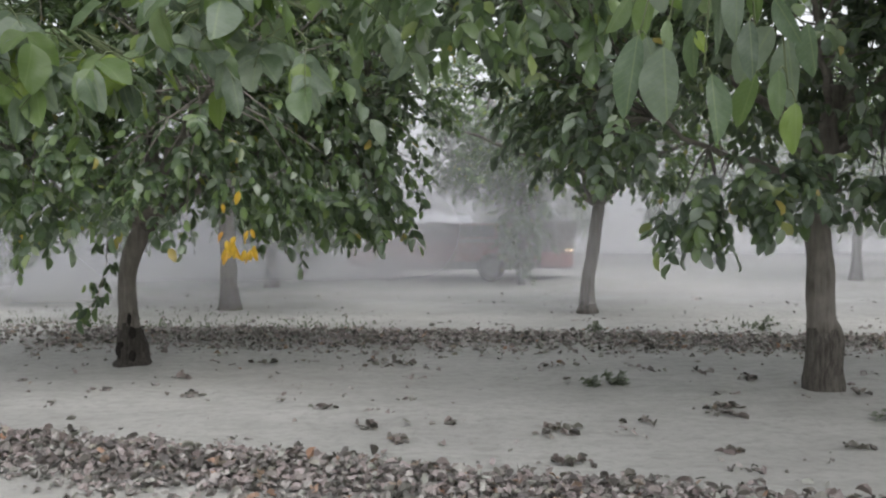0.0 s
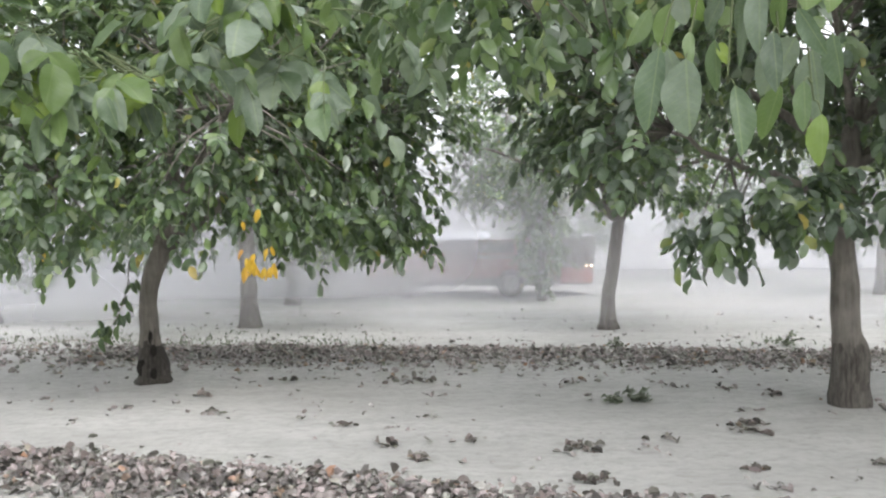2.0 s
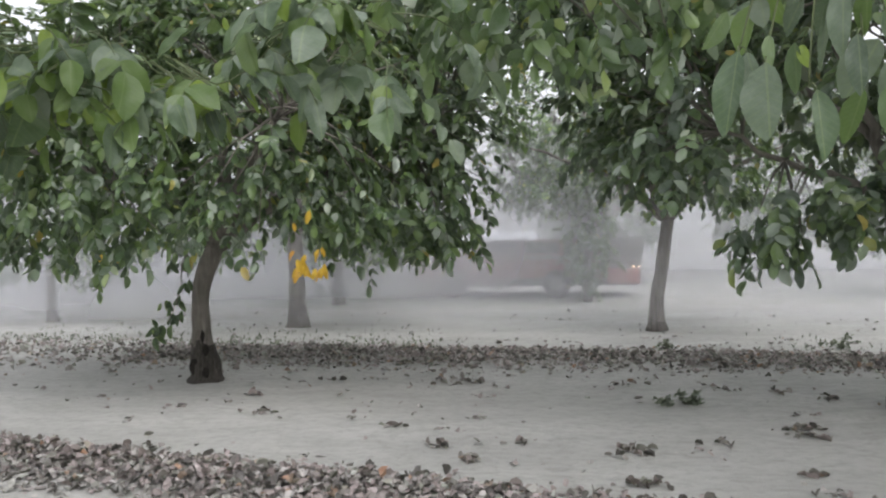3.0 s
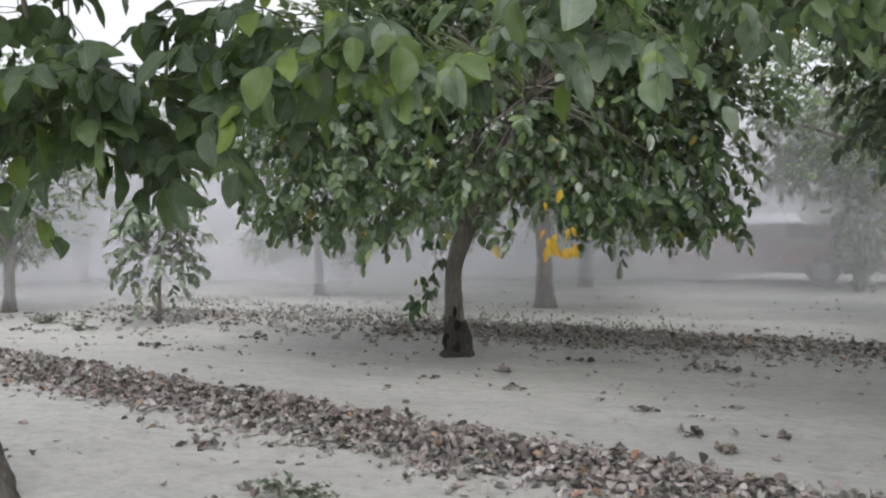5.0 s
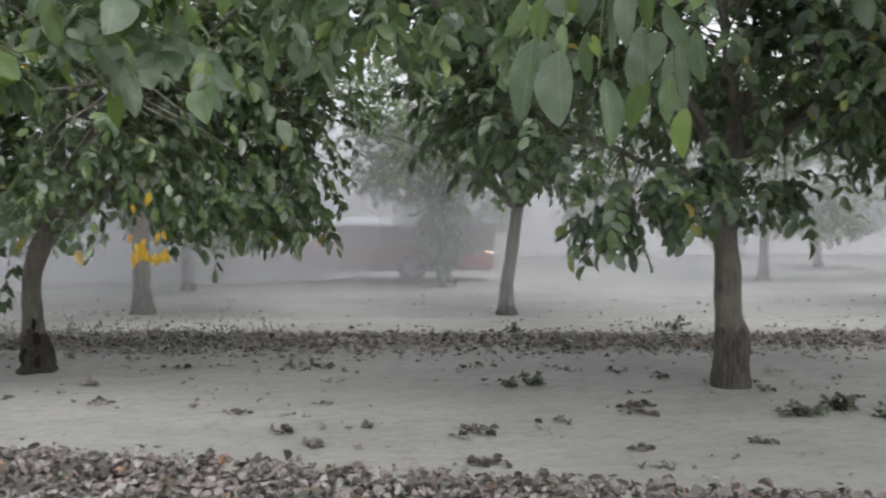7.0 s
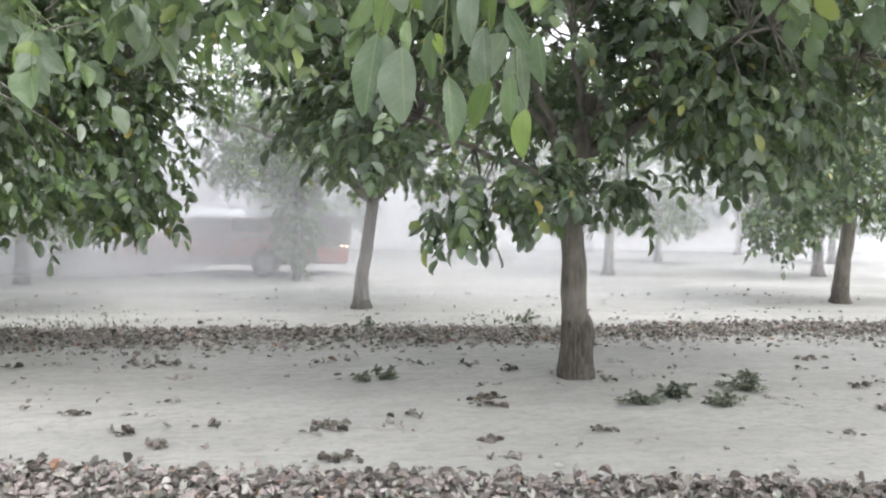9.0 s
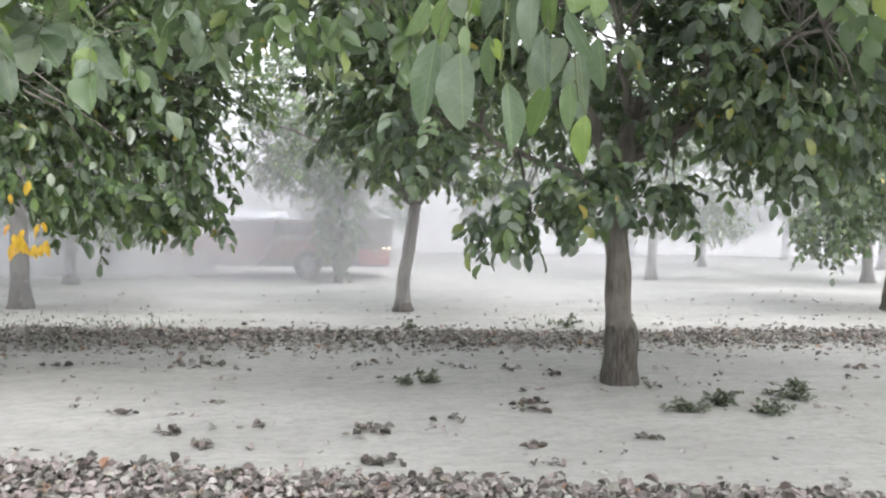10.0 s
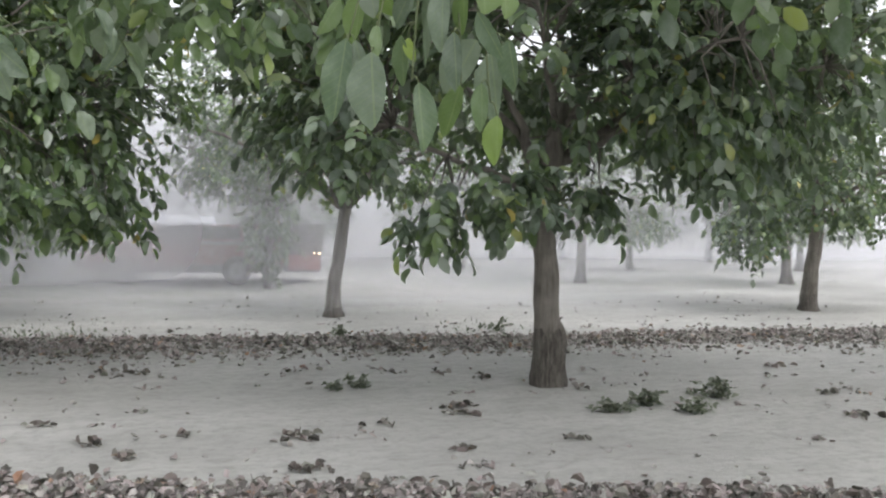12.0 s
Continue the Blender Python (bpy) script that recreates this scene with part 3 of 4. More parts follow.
# ---- trees beside the camera, whose boughs hang into the view ----
def near_leaf(bend, fold, twist, sweep, seed, mat):
    """A large leaflet of unit length: a rounded outline with a drawn-out tip, folded along the midrib, wavy and drooping."""
    nu, nv = 6, 12
    verts, faces = [], []
    for j in range(nv + 1):
        v = j / nv
        half = 0.205 * math.sin(math.pi * min(1.0, v ** 0.92)) ** 0.68 * (1.1 - 0.2 * v) + 0.003
        turn = twist * (v - 0.3)
        for i in range(nu + 1):
            u = (i / nu * 2 - 1) * half
            z = fold * abs(u) - bend * v * v + 0.04 * math.sin(v * 11 + seed + (2 if u > 0 else 0)) * abs(u) / 0.25
            verts.append((u * math.cos(turn) - z * math.sin(turn) + sweep * math.sin(math.pi * v), v + 0.25 * sweep * u, u * math.sin(turn) + z * math.cos(turn)))
    for j in range(nv):
        for i in range(nu):
            a = j * (nu + 1) + i
            faces.append((a, a + 1, a + nu + 2, a + nu + 1))
    return mesh_from("leaf", verts, faces, [mat])


BENDS = ((0.18, 0.3, 0.3, 0.07), (0.3, 0.42, -0.5, -0.06), (0.1, 0.2, 0.7, -0.09), (0.36, 0.3, 0.2, 0.1), (0.2, 0.5, -0.3, -0.03))
NEAR_LEAVES, LIT_LEAVES, GREY_LEAVES = ([near_leaf(b_, f_, t_, w_, i, m_) for i, (b_, f_, t_, w_) in enumerate(BENDS)] for m_ in (leaf_near, leaf_lit, leaf_grey_tone))


def leaf_piece(parent, at, along, facing, length, kind, mat=None, name="leaf"):
    """One leaflet as an object of its own, with its stem at the place at."""
    y = Vector(along).normalized()
    x = y.cross(Vector(facing)).normalized()
    z = x.cross(y)
    m = Matrix((x, y, z)).transposed().to_4x4()
    ob = new(name, kind)
    ob.parent = parent
    ob.matrix_world = Matrix.Translation(at) @ m @ Matrix.Scale(length, 4)
    ob.matrix_parent_inverse = Matrix.Translation(-parent.matrix_world.translation)
    ob.matrix_basis = Matrix.Translation(at) @ m @ Matrix.Scale(length, 4)
    return ob


def bough(parent, base, points, r0, r1):
    ln = smooth_line([Vector(p) - Vector(base) for p in points], 6)
    part_of("bough", mesh_from("bough", *tube(ln, np.linspace(r0, r1, len(ln)), 8, 0.1), [bark]), parent)


def leafy(parent, blob, size, seed, mix=(0.5, 0.3, 0.2), turned=0.7, leaflets=7):
    """A spray of large compound leaves round a bough, every leaflet and stalk a part."""
    r = np.random.default_rng(seed)
    x, y, z, rx, ry, rz, n = blob
    sites = np.array((x, y, z)) + unit(r.normal(size=(n, 3))) * (r.uniform(0.1, 1, n) ** 0.5)[:, None] * (rx, ry, rz)
    out = unit(np.stack([r.normal(0, 1, n), r.normal(-0.2, 1, n), r.normal(0.0, 0.4, n)], 1))
    at, along, face, length = spray(sites, out, size, seed, leaflets)
    for a, d, f, s_ in zip(at, along, face, length):
        pool = (NEAR_LEAVES, GREY_LEAVES, LIT_LEAVES)[r.choice(3, p=mix)]
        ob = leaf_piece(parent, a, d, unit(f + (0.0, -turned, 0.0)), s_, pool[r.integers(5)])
        ob.matrix_basis = ob.matrix_basis @ Matrix.Diagonal((r.uniform(1.2, 1.6), 1, 1, 1))
    for a, o in zip(sites, out):
        b_ = Vector((x, y, z + rz * 0.6))
        p = [b_.lerp(Vector(a), 0.6), Vector(a), Vector(a) + Vector(o) * size * 1.2 - Vector((0, 0, size * 0.12)), Vector(a) + Vector(o) * size * 2.3 - Vector((0, 0, size * 0.8))]
        ln = [q - parent.matrix_world.translation for q in smooth_line(p, 3)]
        part_of("leaf_stalk", mesh_from("leaf_stalk", *tube(ln, np.linspace(0.0026, 0.0014, len(ln)), 5), [stalk_green]), parent)


LEFT_BASE = on_ground(-4.05, 3.25)
tree_a = tree(LEFT_BASE, 61, [(0.05, 0, -0.1), (0.02, 0, 0.1), (-0.1, 0, 0.6), (-0.2, 0, 1.2), (-0.2, 0, 1.8), (-0.1, 0, 2.3)],
              ([-0.1, 0.1, 0.3, 1.2, 2.3], [0.32, 0.27, 0.21, 0.17, 0.12]),
              [([(-0.2, 0, 1.8), (-0.9, -0.6, 2.8), (-1.3, -1.0, 3.8)], 0.07, 0.012), ([(-0.1, 0, 2.2), (0.1, 0.1, 3.2), (0.3, 0, 5.0)], 0.08, 0.015)],
              # high masses added out of view to shade the soil near the camera
              [(0.4, 0.9, 5.0, 3.2, 3.0, 1.0, 620), (-0.5, -1.5, 4.8, 2.5, 2.0, 1.0, 200)], 0.14, "walnut tree beside the path, boughs hanging low", "walnut trees", None, 0.3, 3.4, shape=PLAIN,
              # hanging mass added above the view to darken the boughs below
              hang=[(2.25, -1.55, 2.95, 0.95, 0.7, 0.25, 110)])
bough(tree_a, LEFT_BASE, [(-4.15, 3.25, 2.2), (-3.5, 2.6, 3.3), (-2.5, 2.2, 3.1), (-1.8, 2.2, 2.6), (-1.2, 2.05, 2.36), (-0.5, 2.35, 2.42)], 0.06, 0.008)
bough(tree_a, LEFT_BASE, [(-3.2, 2.45, 3.25), (-2.6, 2.2, 2.8), (-2.3, 2.1, 2.1)], 0.04, 0.008)
# mostly plain dark leaves here: shade under the boughs put into leaf colour
leafy(tree_a, (-2.0, 2.2, 1.84, 0.42, 0.3, 0.16, 44), 0.115, 3, (0.9, 0.07, 0.03), 0.0)
leafy(tree_a, (-2.4, 2.0, 1.82, 0.3, 0.25, 0.17, 28), 0.115, 9, (0.85, 0.1, 0.05), 0.1)
leafy(tree_a, (-2.35, 2.1, 2.2, 0.2, 0.2, 0.12, 14), 0.11, 12, (0.95, 0.05, 0.0), 0.0)
leafy(tree_a, (-1.6, 2.2, 2.05, 0.28, 0.22, 0.14, 22), 0.11, 4, (0.85, 0.1, 0.05), 0.1)
leafy(tree_a, (-1.06, 2.1, 1.95, 0.36, 0.24, 0.13, 38), 0.092, 5, (0.4, 0.15, 0.45), 0.5)
leafy(tree_a, (-0.57, 2.4, 2.08, 0.32, 0.22, 0.12, 24), 0.105, 8, (0.45, 0.35, 0.2), 0.6)

RIGHT_BASE = on_ground(2.75, 1.2)
tree_b = tree(RIGHT_BASE, 71, [(0, 0, -0.1), (0.0, 0, 0.1), (-0.03, 0, 0.6), (-0.05, 0, 1.2), (-0.1, 0, 1.8), (-0.1, 0, 2.3)],
              ([-0.1, 0.1, 0.5, 1.2, 2.3], [0.27, 0.22, 0.17, 0.15, 0.12]),
              [([(-0.1, 0, 2.0), (-1.0, 1.4, 2.9), (-2.6, 3.1, 3.0)], 0.07, 0.012), ([(-0.1, 0, 2.2), (0.1, 0.1, 3.2), (0.0, 0, 5.0)], 0.08, 0.015)],
              # 1500-site mass added out of view to shade soil and the right tree
              [(1.3, 2.9, 5.0, 3.4, 3.1, 1.0, 1500), (0.2, -0.8, 4.8, 3.0, 2.0, 1.0, 240), (-2.6, 3.3, 2.92, 1.15, 0.7, 0.42, 130), (-0.5, 1.6, 2.75, 0.6, 0.6, 0.35, 26)],
              0.135, "walnut tree beside the camera with overhanging boughs", "walnut trees", None, 0.3, 2.4)
bough(tree_b, RIGHT_BASE, [(2.66, 1.2, 1.9), (1.7, 1.25, 2.35), (0.9, 1.28, 2.2), (0.45, 1.3, 1.98), (0.3, 1.32, 1.88)], 0.05, 0.005)
# the spray that hangs close to the camera. Each leaflet, laid out to fit the camera's view: stem across and down, tip
# across and down, breadth (cm), and its tone
SPRAY = ((-11.5, 6.9, -13.3, 20.0, 4.2, "near"), (-7.5, 9.3, -6.9, 21.0, 5.8, "film"), (-10.2, 7.2, -8.1, 14.8, 3.0, "film"), (-11.3, 7.5, -11.7, 13.8, 2.2, "near"),
         (-9.7, -1.2, -10.9, 6.6, 3.3, "young"), (-13.3, -0.8, -17.2, 4.9, 2.7, "near"), (-8.4, -2.0, -7.5, 2.7, 3.1, "film"), (-2.5, -1.2, -4.4, 2.7, 2.3, "film"),
         (1.6, -1.2, 0.9, 9.8, 1.5, "film"), (3.1, -1.6, 3.1, 8.9, 3.3, "film"), (6.4, -1.2, 6.4, 5.8, 2.4, "young"), (8.7, 5.3, 4.0, 14.2, 5.4, "film"),
         (11.0, 7.4, 12.4, 18.4, 4.3, "film"), (11.9, 18.1, 12.0, 25.7, 3.1, "young"), (6.2, 13.3, 3.7, 21.5, 3.2, "young"), (9.3, 13.3, 9.7, 20.8, 2.7, "near"),
         (-0.4, 13.3, 0.7, 24.3, 3.4, "near"), (-3.3, 5.3, -3.0, 13.3, 2.4, "near"), (-2.5, 5.7, -1.0, 9.3, 1.9, "young"), (9.3, -1.6, 9.7, 3.1, 4.2, "young"),
         (12.8, -1.6, 13.1, 3.1, 2.8, "young"), (8.4, 2.7, 12.8, 9.7, 2.8, "near"), (-7.1, 4.4, -6.6, 9.7, 1.9, "near"), (4.9, 6.0, 5.6, 15.0, 3.0, "near"), (13.5, 6.0, 15.0, 14.0, 3.0, "near"))
SPRAY_AT, ACROSS = Vector((0.395, 1.315, 1.851)), Vector((0.961, -0.276, 0.0))
# young picks the lit copy, film the dusty grey one
POOLS = {"near": NEAR_LEAVES, "young": LIT_LEAVES, "film": GREY_LEAVES}
rs = random.Random(4)
in_spray = lambda u, v, back=0.0: SPRAY_AT + ACROSS * (u / 100) + Vector((0.276, 0.961, 0)) * back - Vector((0, 0, v / 100))
RACHIS = []
for u, v in ((-11.5, 6.6), (-7.5, 8.5), (-1.5, 12.8), (6.2, 12.0), (10.8, 16.0)):
    tip, top = in_spray(u, v), in_spray(1.0, -14.0)
    ln = smooth_line([top, top.lerp(tip, 0.5) + ACROSS * (u / 400), tip], 6)
    RACHIS += ln[3:]
    part_of("leaf_stalk", mesh_from("leaf_stalk", *tube([q - Vector(RIGHT_BASE) for q in ln], np.linspace(0.0022, 0.0013, len(ln)), 6), [stalk_green]), tree_b)
for u, v, u1, v1, broad, kind in SPRAY:
    back = rs.uniform(-0.04, 0.05)
    at, tip = in_spray(u, v, back), in_spray(u1, v1, back + rs.uniform(-0.02, 0.02))
    size = (tip - at).length
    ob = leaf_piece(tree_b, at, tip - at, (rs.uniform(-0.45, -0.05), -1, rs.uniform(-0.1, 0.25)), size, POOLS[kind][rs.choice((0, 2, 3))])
    ob.matrix_basis = ob.matrix_basis @ Matrix.Diagonal((broad / (40 * size), 1, 0.6, 1))
    near = min(RACHIS, key=lambda q: (q - at).length + max(0.0, at.z - q.z) * 3)
    ln = [q - Vector(RIGHT_BASE) for q in smooth_line([near, near.lerp(at, 0.5) + Vector((0, 0, 0.008)), at], 3)]
    part_of("leaf_stalk", mesh_from("leaf_stalk", *tube(ln, np.linspace(0.0016, 0.001, len(ln)), 5), [stalk_green]), tree_b)
for i in range(14):
    at = in_spray(rs.uniform(-9, 12), rs.uniform(-14, -4), rs.uniform(0.0, 0.15))
    ob = leaf_piece(tree_b, at, (rs.uniform(-0.6, 0.6), rs.uniform(-0.4, 0.5), -1), (rs.uniform(-0.7, 0.7), -1, rs.uniform(0.0, 0.6)), rs.uniform(0.06, 0.1), rs.choice((NEAR_LEAVES, GREY_LEAVES, LIT_LEAVES))[rs.randrange(5)])

# ---- on the crooked tree: hollows, a hanging shoot and yellowed leaves ----
base = tree_l.matrix_world.translation
# hollows are raised dark lumps; the shade of a recess is their colour
for x, z, rx, rz in ((0.0, 0.46, 0.022, 0.07), (0.035, 0.33, 0.036, 0.065), (-0.075, 0.16, 0.05, 0.09), (0.05, 0.1, 0.035, 0.06)):
    bm = bmesh.new()
    bmesh.ops.create_icosphere(bm, subdivisions=3, radius=1.0)
    depth = np.interp(z, [0, 0.22, 0.38, 0.55], [0.165, 0.135, 0.1, 0.078])
    for q in bm.verts:
        k = 1 + 0.25 * noise.noise(q.co * 1.7 + Vector((x * 40, z * 9, 0)))
        q.co = Vector((x + q.co.x * rx * k, -depth + q.co.y * 0.025, z + q.co.z * rz * k))
    part("hollow", bm, hollow_shade, tree_l, "hollow in the rootstock, its shade a black lump")
shoot = [(0.02, -0.15, 1.42), (-0.12, -0.3, 1.28), (-0.14, -0.33, 1.0), (-0.24, -0.35, 0.7), (-0.40, -0.35, 0.52)]
ln = smooth_line(shoot, 5)
part_of("hanging_shoot", mesh_from("hanging_shoot", *tube(ln, np.linspace(0.009, 0.003, len(ln)), 6), [bark]), tree_l)
for i in range(30):
    p = ln[rs.randrange(5, len(ln))] + Vector((rs.uniform(-0.13, 0.09), rs.uniform(-0.1, 0.1), rs.uniform(-0.04, 0.06)))
    leaf_piece(tree_l, base + p, (rs.uniform(-0.8, 0.6), rs.uniform(-0.5, 0.3), -0.8), (0, -1, 0.6), rs.uniform(0.10, 0.15), NEAR_LEAVES[rs.randrange(5)])
yellow_leaf = NEAR_LEAVES[1].copy()
yellow_leaf.materials[0] = leaf_yellow_piece
for cx, cz, n in ((1.53, 1.34, 18), (-0.2, 1.36, 3), (1.46, 1.75, 2), (0.6, 2.75, 2)):
    for i in range(n):
        leaf_piece(tree_l, base + Vector((cx + rs.uniform(-0.13, 0.13), -1.75 + rs.uniform(-0.1, 0.1), cz + rs.uniform(-0.12, 0.1))),
                   (rs.uniform(-0.7, 0.7), rs.uniform(-0.4, 0.2), -0.8), (rs.uniform(-0.4, 0.4), -1, 0.5), rs.uniform(0.08, 0.13), yellow_leaf, name="yellow_leaf")

# ---- fallen leaves ----
def litter(name, label, xs, ys, zs, size, flat):
    n = len(xs)
    at = np.stack([xs, ys, zs], 1)
    along = unit(np.stack([rng.normal(size=n), rng.normal(size=n), rng.normal(0, flat, n)], 1))
    face = unit(np.stack([rng.normal(0, flat, n), rng.normal(0, flat, n), np.ones(n)], 1))
    tagged(new(name, leaves_mesh(name, at, along, face, size, leaf_dry, CURLED, 0.06)), label, "leaf litter", "", "stuff")


def row_of_leaves(name, label, line, x0, x1, n, width, high, size):
    xs = rng.uniform(x0, x1, n)
    off = rng.normal(0, 0.45, n)
    dense = np.array([0.75 + 0.5 * noise.noise((x * 0.9, 4.0, 0.0)) for x in xs])
    ys = np.array([line(x) for x in xs]) + off * width
    zs = np.array([ground_height(x, y) for x, y in zip(xs, ys)]) + np.exp(-(off / 0.5) ** 2) * high * dense * rng.uniform(0.1, 1, n) + 0.004
    litter(name, label, xs, ys, zs, rng.uniform(0.4, 1.3, n) * size, 0.34)


row_of_leaves("leaf_windrow", "raked row of dry grey and brown walnut leaves", windrow_near, -10.5, 6.0, 17500, 0.54, 0.11, 0.068)
row_of_leaves("leaf_windrow", "far raked row of dry brown walnut leaves", windrow_far, -4.8, 14.0, 13500, 1.0, 0.05, 0.075)
row_of_leaves("leaf_windrow", "thinning end of a raked leaf row", windrow_far, -10.0, -4.0, 1300, 1.5, 0.05, 0.085)
n, m = 1300, 260
xs, ys = rng.uniform(-11, 12, n), rng.uniform(2.2, 17, n)
gx_, gy_ = rng.uniform(-11, 10, m), rng.uniform(3.0, 13, m)
pick = rng.integers(0, m, 1500)
xs = np.concatenate([xs, gx_[pick] + rng.normal(0, 0.07, 1500)])
ys = np.concatenate([ys, gy_[pick] + rng.normal(0, 0.05, 1500)])
sizes = np.concatenate([rng.uniform(0.2, 1.0, n) ** 1.5 * 0.085, rng.uniform(0.025, 0.08, 1500)])
litter("scattered_leaves", "single dry leaves scattered over the dust", xs, ys, np.array([ground_height(x, y) + 0.006 for x, y in zip(xs, ys)]), sizes, 0.25)

# thin dusty grass beyond the far leaf row
n = 2600
xs = np.concatenate([rng.uniform(-11, -1, n // 2), rng.normal(rng.choice([-9.5, -7.0, -5.2, -3.5, -1.8, 4.0], n // 2), 0.5)])
ys = 11.6 - 0.1 * xs + rng.normal(0, 0.75, n)
at = np.stack([xs, ys, [ground_height(x, y) for x, y in zip(xs, ys)]], 1)
grass = leaves_mesh("sparse_grass", at, np.stack([rng.normal(0, 0.5, n), rng.normal(0, 0.5, n), np.ones(n)], 1), rng.normal(size=(n, 3)), rng.uniform(0.2, 1, n) ** 2 * 0.09, leaf_weed, PLAIN * (0.55, 1, 1))
tagged(new("sparse_grass", grass), "sparse dusty grass and weed shoots on pale soil", "grass", "", "stuff")

# small clumps of leaves lying on the dust, every leaf a part
DRY_LEAVES = []
for i in range(6):
    v = CURLED * (1, 1, 0.6 + 0.35 * i) + rng.normal(0, 0.04, CURLED.shape)
    DRY_LEAVES.append(mesh_from("leaf", v, LEAF_FACES, [leaf_dry_piece], None, False))
for x, y, n, r in ((0.69, 5.96, 15, 0.16), (-1.0, 6.57, 7, 0.07), (1.82, 5.5, 8, 0.06), (2.15, 6.75, 12, 0.11), (2.1, 6.5, 12, 0.12), (-3.63, 4.75, 9, 0.1), (-2.49, 8.03, 8, 0.08),
                   (-4.78, 6.25, 9, 0.14), (0.72, 5.27, 13, 0.13), (-0.33, 5.72, 6, 0.06), (-0.75, 8.9, 12, 0.2), (-0.45, 8.75, 10, 0.14), (1.1, 8.75, 8, 0.2), (2.75, 7.9, 9, 0.07),
                   (2.35, 8.2, 7, 0.12), (0.0, 6.15, 5, 0.08), (-0.6, 6.05, 6, 0.08), (-1.9, 8.9, 8, 0.12), (5.6, 6.6, 8, 0.15), (5.2, 5.7, 8, 0.15), (3.45, 7.2, 4, 0.05), (2.6, 5.6, 5, 0.06),
                   (-5.9, 9.1, 10, 0.25), (-2.2, 7.1, 8, 0.15), (1.35, 6.2, 5, 0.09), (6.3, 8.2, 8, 0.12), (-6.6, 8.0, 9, 0.2), (-2.7, 4.0, 9, 0.15)):
    c = thing("leaf_clump", on_ground(x, y), "small clump of curled dry leaves on dust", "leaves", "leaf clumps")
    for i in range(n + n // 2):
        a = rs.uniform(0, 6.28)
        k = r * rs.uniform(0, 1.0) ** 0.7
        px, py = x + math.cos(a) * k * 1.4, y + math.sin(a) * k * 0.8
        leaf_piece(c, Vector(on_ground(px, py, 0.004 + 0.025 * rs.random() * (1 - k / r))), (rs.gauss(0, 1), rs.gauss(0, 1), rs.uniform(-0.1, 0.3)),
                   (rs.gauss(0, 0.3), rs.gauss(0, 0.3), 1), rs.uniform(0.04, 0.09), DRY_LEAVES[rs.randrange(6)])

heap = thing("leaf_heap", on_ground(-1.0, windrow_near(-1.0)), "topmost dry leaves on a raked leaf row", "leaves")
for i in range(280):
    x = rs.uniform(-6.5, 3.5)
    y = windrow_near(x) + rs.gauss(0, 0.22)
    leaf_piece(heap, Vector(on_ground(x, y, 0.115 * math.exp(-((y - windrow_near(x)) / 0.3) ** 2) + 0.005)), (rs.gauss(0, 1), rs.gauss(0, 1), rs.uniform(-0.4, 0.4)),
               (rs.gauss(0, 0.45), rs.gauss(0, 0.45), 1), rs.uniform(0.05, 0.088), DRY_LEAVES[rs.randrange(6)])


def weed(x, y, r, high, n, label):
    """A low weed: stalks that fan out from the root, with small leaves along them."""
    t = thing("weed_tuft", on_ground(x, y), label, "weed", "weeds")
    q = np.random.default_rng(int(abs(x * 91 + y * 37)))
    at, along, face, size = [], [], [], []
    for i in range(n):
        a, k = q.uniform(0, 6.28), q.uniform(0.2, 1.0)
        tip = Vector((math.cos(a) * r * k * 1.3, math.sin(a) * r * k, 0.75 * high * q.uniform(0.1, 1.0) ** 1.5))
        ln = smooth_line([(0, 0, -0.02), tip * 0.5 + Vector((0, 0, high * 0.15)), tip], 3)
        part_of("stalk", mesh_from("stalk", *tube(ln, np.linspace(0.004, 0.0015, len(ln)), 4), [stalk_green]), t)
        for p in ln[1:]:
            for s_ in range(3):
                at.append(p)
                along.append(q.normal(size=3) * (1, 1, 0.5) + (0, 0, 0.3))
                face.append(q.normal(0, 0.5, 3) + (0, 0, 1))
                size.append(q.uniform(0.03, 0.075))
    part_of("foliage", leaves_mesh("foliage", at, along, face, size, leaf_weed, PLAIN), t, "dull dusty green leaves")


weed(4.48, 6.66, 0.2, 0.24, 14, "dusty green weed growing from bare soil")
weed(3.95, 6.2, 0.16, 0.14, 10, "low dusty weed beside fallen leaves")
weed(3.72, 6.5, 0.17, 0.22, 11, "dusty green weed growing from bare soil")
weed(3.35, 6.35, 0.18, 0.13, 10, "low grey-green weed on bare soil")
weed(1.5, 7.8, 0.14, 0.15, 10, "small dark green weed on bare soil")
weed(1.28, 7.75, 0.08, 0.12, 5, "small dark green weed on bare soil")
weed(-2.45, 3.95, 0.22, 0.14, 12, "low withered weed among dry leaves")
weed(-9.7, 9.5, 0.35, 0.22, 16, "dark weed patch near a tree foot")
weed(-8.6, 9.0, 0.2, 0.15, 8, "low weed on pale soil")
weed(6.6, 5.9, 0.16, 0.16, 8, "low grey-green weed on bare soil")
weed(4.2, 11.6, 0.2, 0.25, 9, "grey-green weed beyond a leaf row")
weed(1.9, 11.2, 0.2, 0.2, 8, "grey-green weed beyond a leaf row")


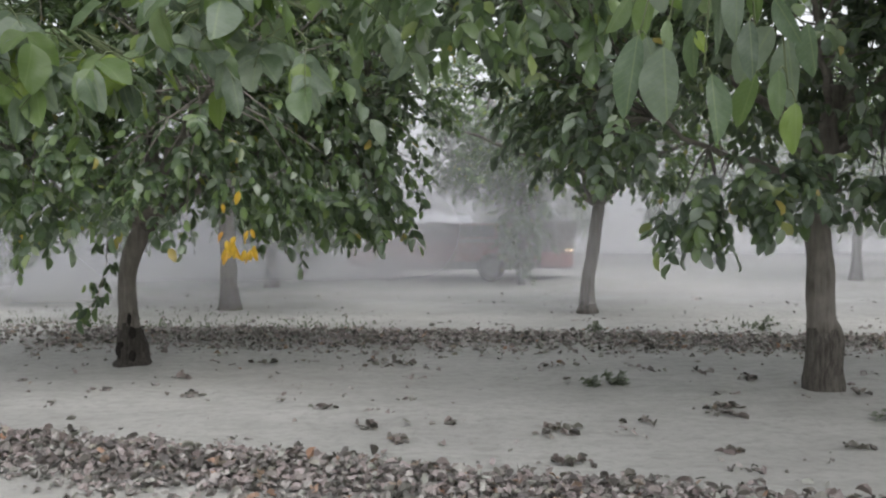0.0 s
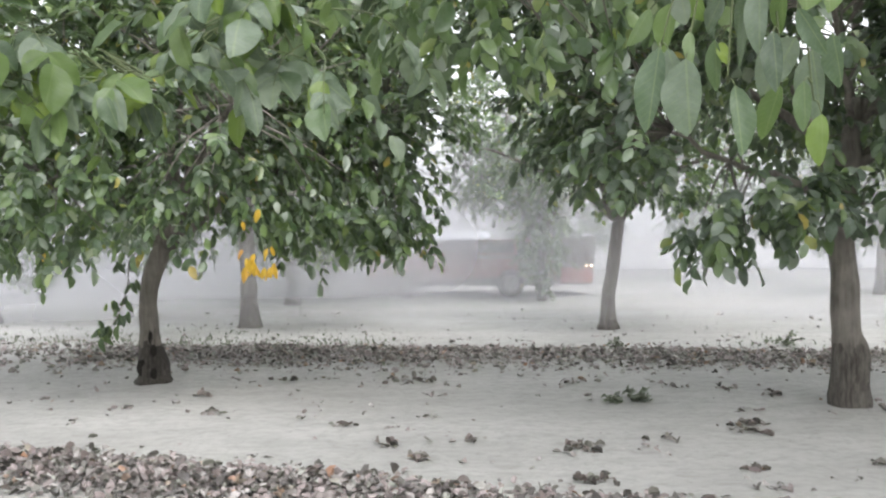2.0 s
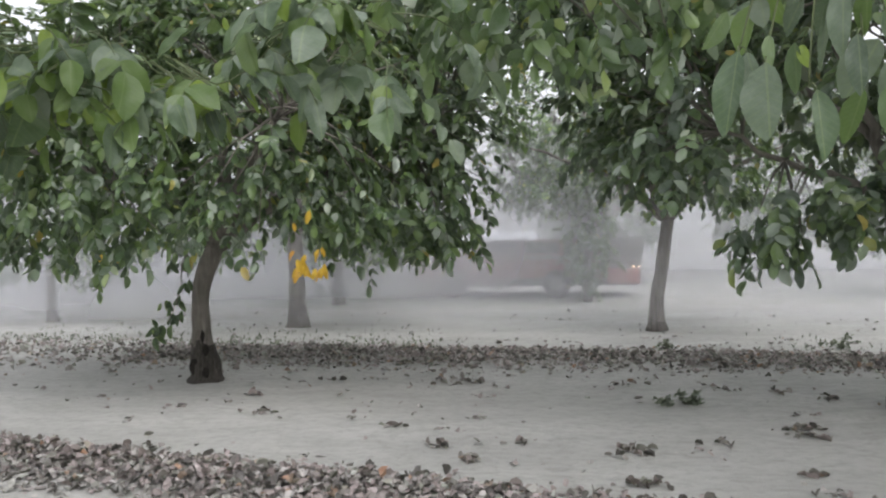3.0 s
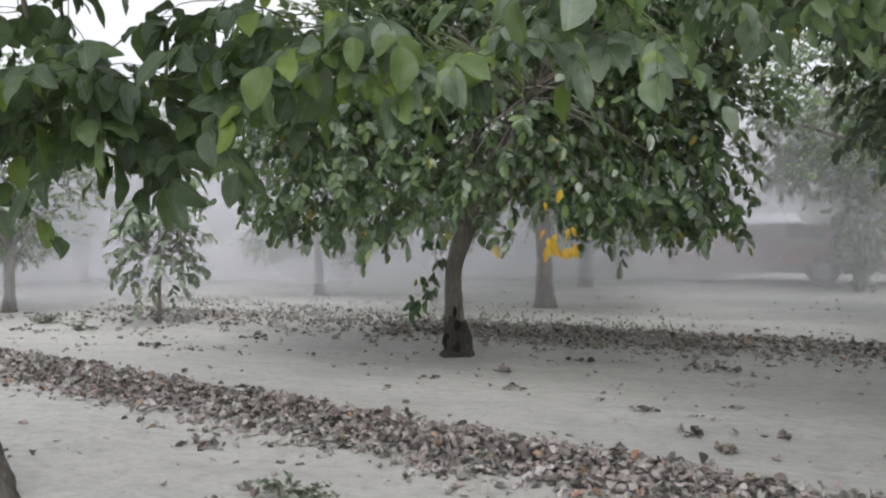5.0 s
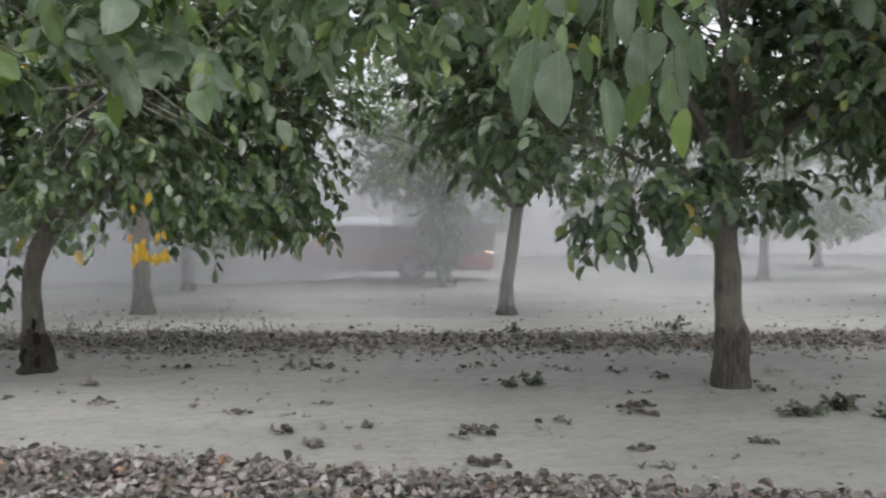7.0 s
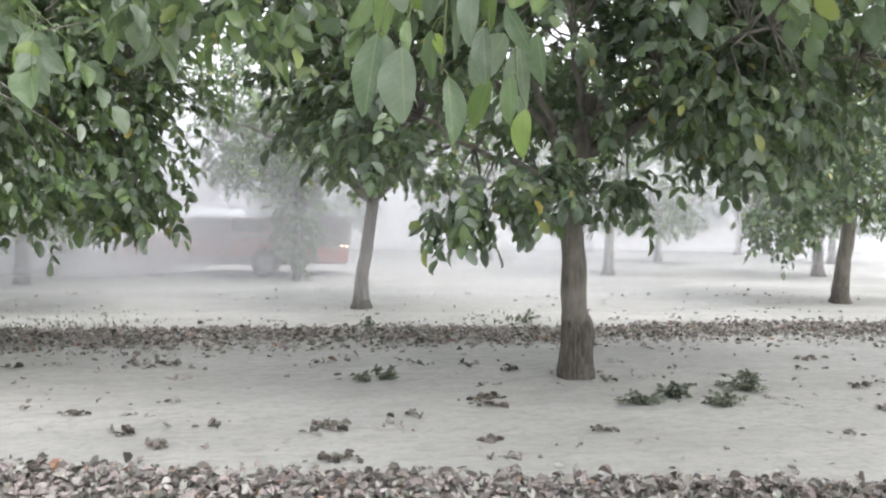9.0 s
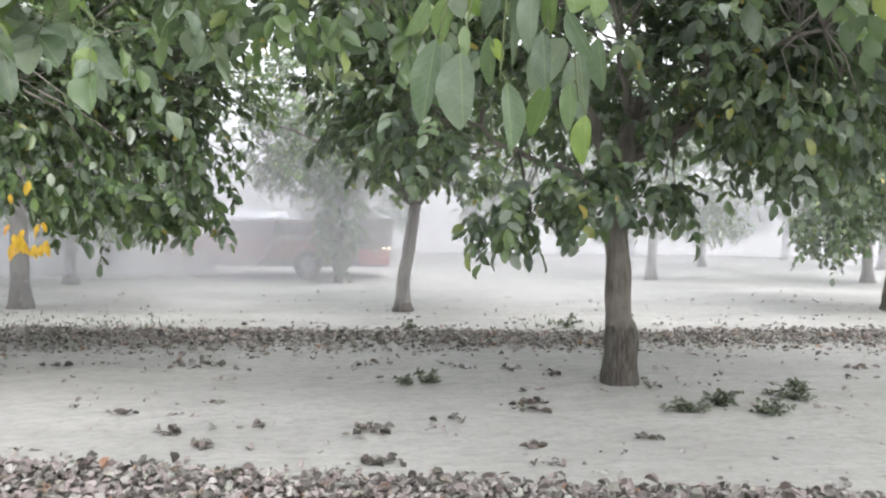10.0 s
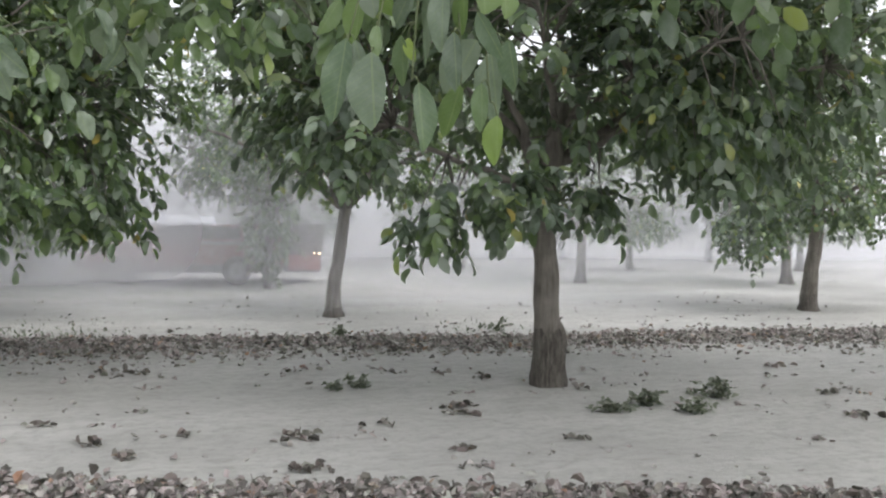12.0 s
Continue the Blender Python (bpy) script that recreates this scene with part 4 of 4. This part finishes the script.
# ---- the red harvest vehicle behind the dust ----
def box(x0, x1, y0, y1, z0, z1, bevel=0.02):
    bm = bmesh.new()
    bmesh.ops.create_cube(bm, size=1.0)
    for q in bm.verts:
        q.co = Vector(((x0 + x1) / 2 + q.co.x * (x1 - x0), (y0 + y1) / 2 + q.co.y * (y1 - y0), (z0 + z1) / 2 + q.co.z * (z1 - z0)))
    bmesh.ops.bevel(bm, geom=bm.edges[:], offset=bevel, segments=2, affect="EDGES")
    return bm


def profile(points, y0, y1, bevel=0.04):
    """A shape drawn in x and z, carried across from y0 to y1, its edges rounded."""
    bm = bmesh.new()
    f = bm.faces.new([bm.verts.new((x, y0, z)) for x, z in points])
    g = bmesh.ops.extrude_face_region(bm, geom=[f])
    for q in g["geom"]:
        if isinstance(q, bmesh.types.BMVert):
            q.co.y = y1
    bmesh.ops.recalc_face_normals(bm, faces=bm.faces[:])
    bmesh.ops.bevel(bm, geom=bm.edges[:], offset=bevel, segments=2, affect="EDGES")
    return bm


def ring(x, y, z, r0, r1, w):
    bm = bmesh.new()
    pts = [(r0, -w / 2), (r1 - 0.03, -w / 2), (r1, -w / 2 + 0.04), (r1, w / 2 - 0.04), (r1 - 0.03, w / 2), (r0, w / 2)]
    rows = [[bm.verts.new((x + r * math.cos(a), y + o, z + r * math.sin(a))) for r, o in pts] for a in np.linspace(0, 2 * math.pi, 29)[:-1]]
    for i in range(28):
        for k in range(6):
            bm.faces.new((rows[i][k], rows[i][(k + 1) % 6], rows[(i + 1) % 28][(k + 1) % 6], rows[(i + 1) % 28][k]))
    bmesh.ops.recalc_face_normals(bm, faces=bm.faces[:])
    return bm


car = thing("harvest_vehicle", on_ground(0, 21.6), "low red harvest vehicle standing in thick dust", "vehicle")
part("body", profile([(-2.35, 0.36), (-2.4, 0.72), (-2.2, 0.86), (-1.35, 0.98), (-0.95, 1.34), (2.1, 1.38), (2.1, 0.34), (-0.6, 0.34), (-0.7, 0.30), (-1.6, 0.30)], -0.9, 0.9), red_paint, car, "dusty red body muted for haze")
part("rear_box", profile([(2.1, 0.30), (2.1, 1.42), (3.08, 1.45), (2.98, 0.80), (2.96, 0.30)], -0.95, 0.95), dark_paint, car, "dark grey rear box")
# slanted mirror panel added to give the bright glint at the roof line
roof = profile([(-1.0, 1.38), (-0.92, 1.58), (0.5, 1.6), (0.58, 1.38)], -0.88, 0.88, 0.03)
for q in roof.verts:
    q.co.y *= 1.0 - 0.6 * max(0.0, min(1.0, (q.co.z - 1.38) / 0.2))
part("roof", roof, glint_metal, car, "mirror panel added for a bright roof glint")
part("hood_seam", box(-2.2, -1.35, -0.915, -0.88, 0.78, 0.82, 0.008), dark_paint, car)
for x0, x1 in ((-0.75, 0.15), (0.22, 1.1), (1.17, 2.0)):
    part("window", box(x0, x1, -0.912, -0.88, 1.05, 1.34, 0.01), window_dark, car, "dusty tinted side window")
part("stripe", box(-1.2, 2.05, -0.914, -0.88, 0.92, 1.0, 0.008), steel, car, "pale dusty stripe")
for x in (-1.05, 0.1, 1.3):
    part("panel_seam", box(x, x + 0.02, -0.916, -0.88, 0.4, 0.9, 0.004), dark_paint, car)
# dark strip painted where the underside lies in shadow
part("underside_shade", box(-2.2, 2.05, -0.918, -0.86, 0.28, 0.46, 0.01), dark_paint, car, "dark strip for the shade low on the body")
part("tail_panel", box(2.2, 2.95, -0.97, -0.93, 0.34, 0.70, 0.01), red_paint, car, "red lower tail panel muted for haze")
part("bumper", box(-2.5, -2.33, -0.85, 0.85, 0.36, 0.56, 0.04), dark_paint, car)
for x in (-1.43, 1.02):
    for y in (-0.86, 0.86):
        wheel = part("wheel", ring(x, y, 0.33, 0.19, 0.33, 0.22), rubber, car, "black dusty tyre")
        part("hub", ring(x, y - 0.01 * (1 if y < 0 else -1), 0.33, 0.03, 0.195, 0.2), steel, wheel, "pale steel hub")
for x in (2.80, 2.92):
    bm = bmesh.new()
    bmesh.ops.create_uvsphere(bm, u_segments=12, v_segments=8, radius=0.022)
    for q in bm.verts:
        q.co = Vector((x + q.co.x, -0.98 + q.co.y * 0.5, 0.74 + q.co.z * 0.8))
    part("lamp", bm, lamp_glow, car, "lit rear lamp")
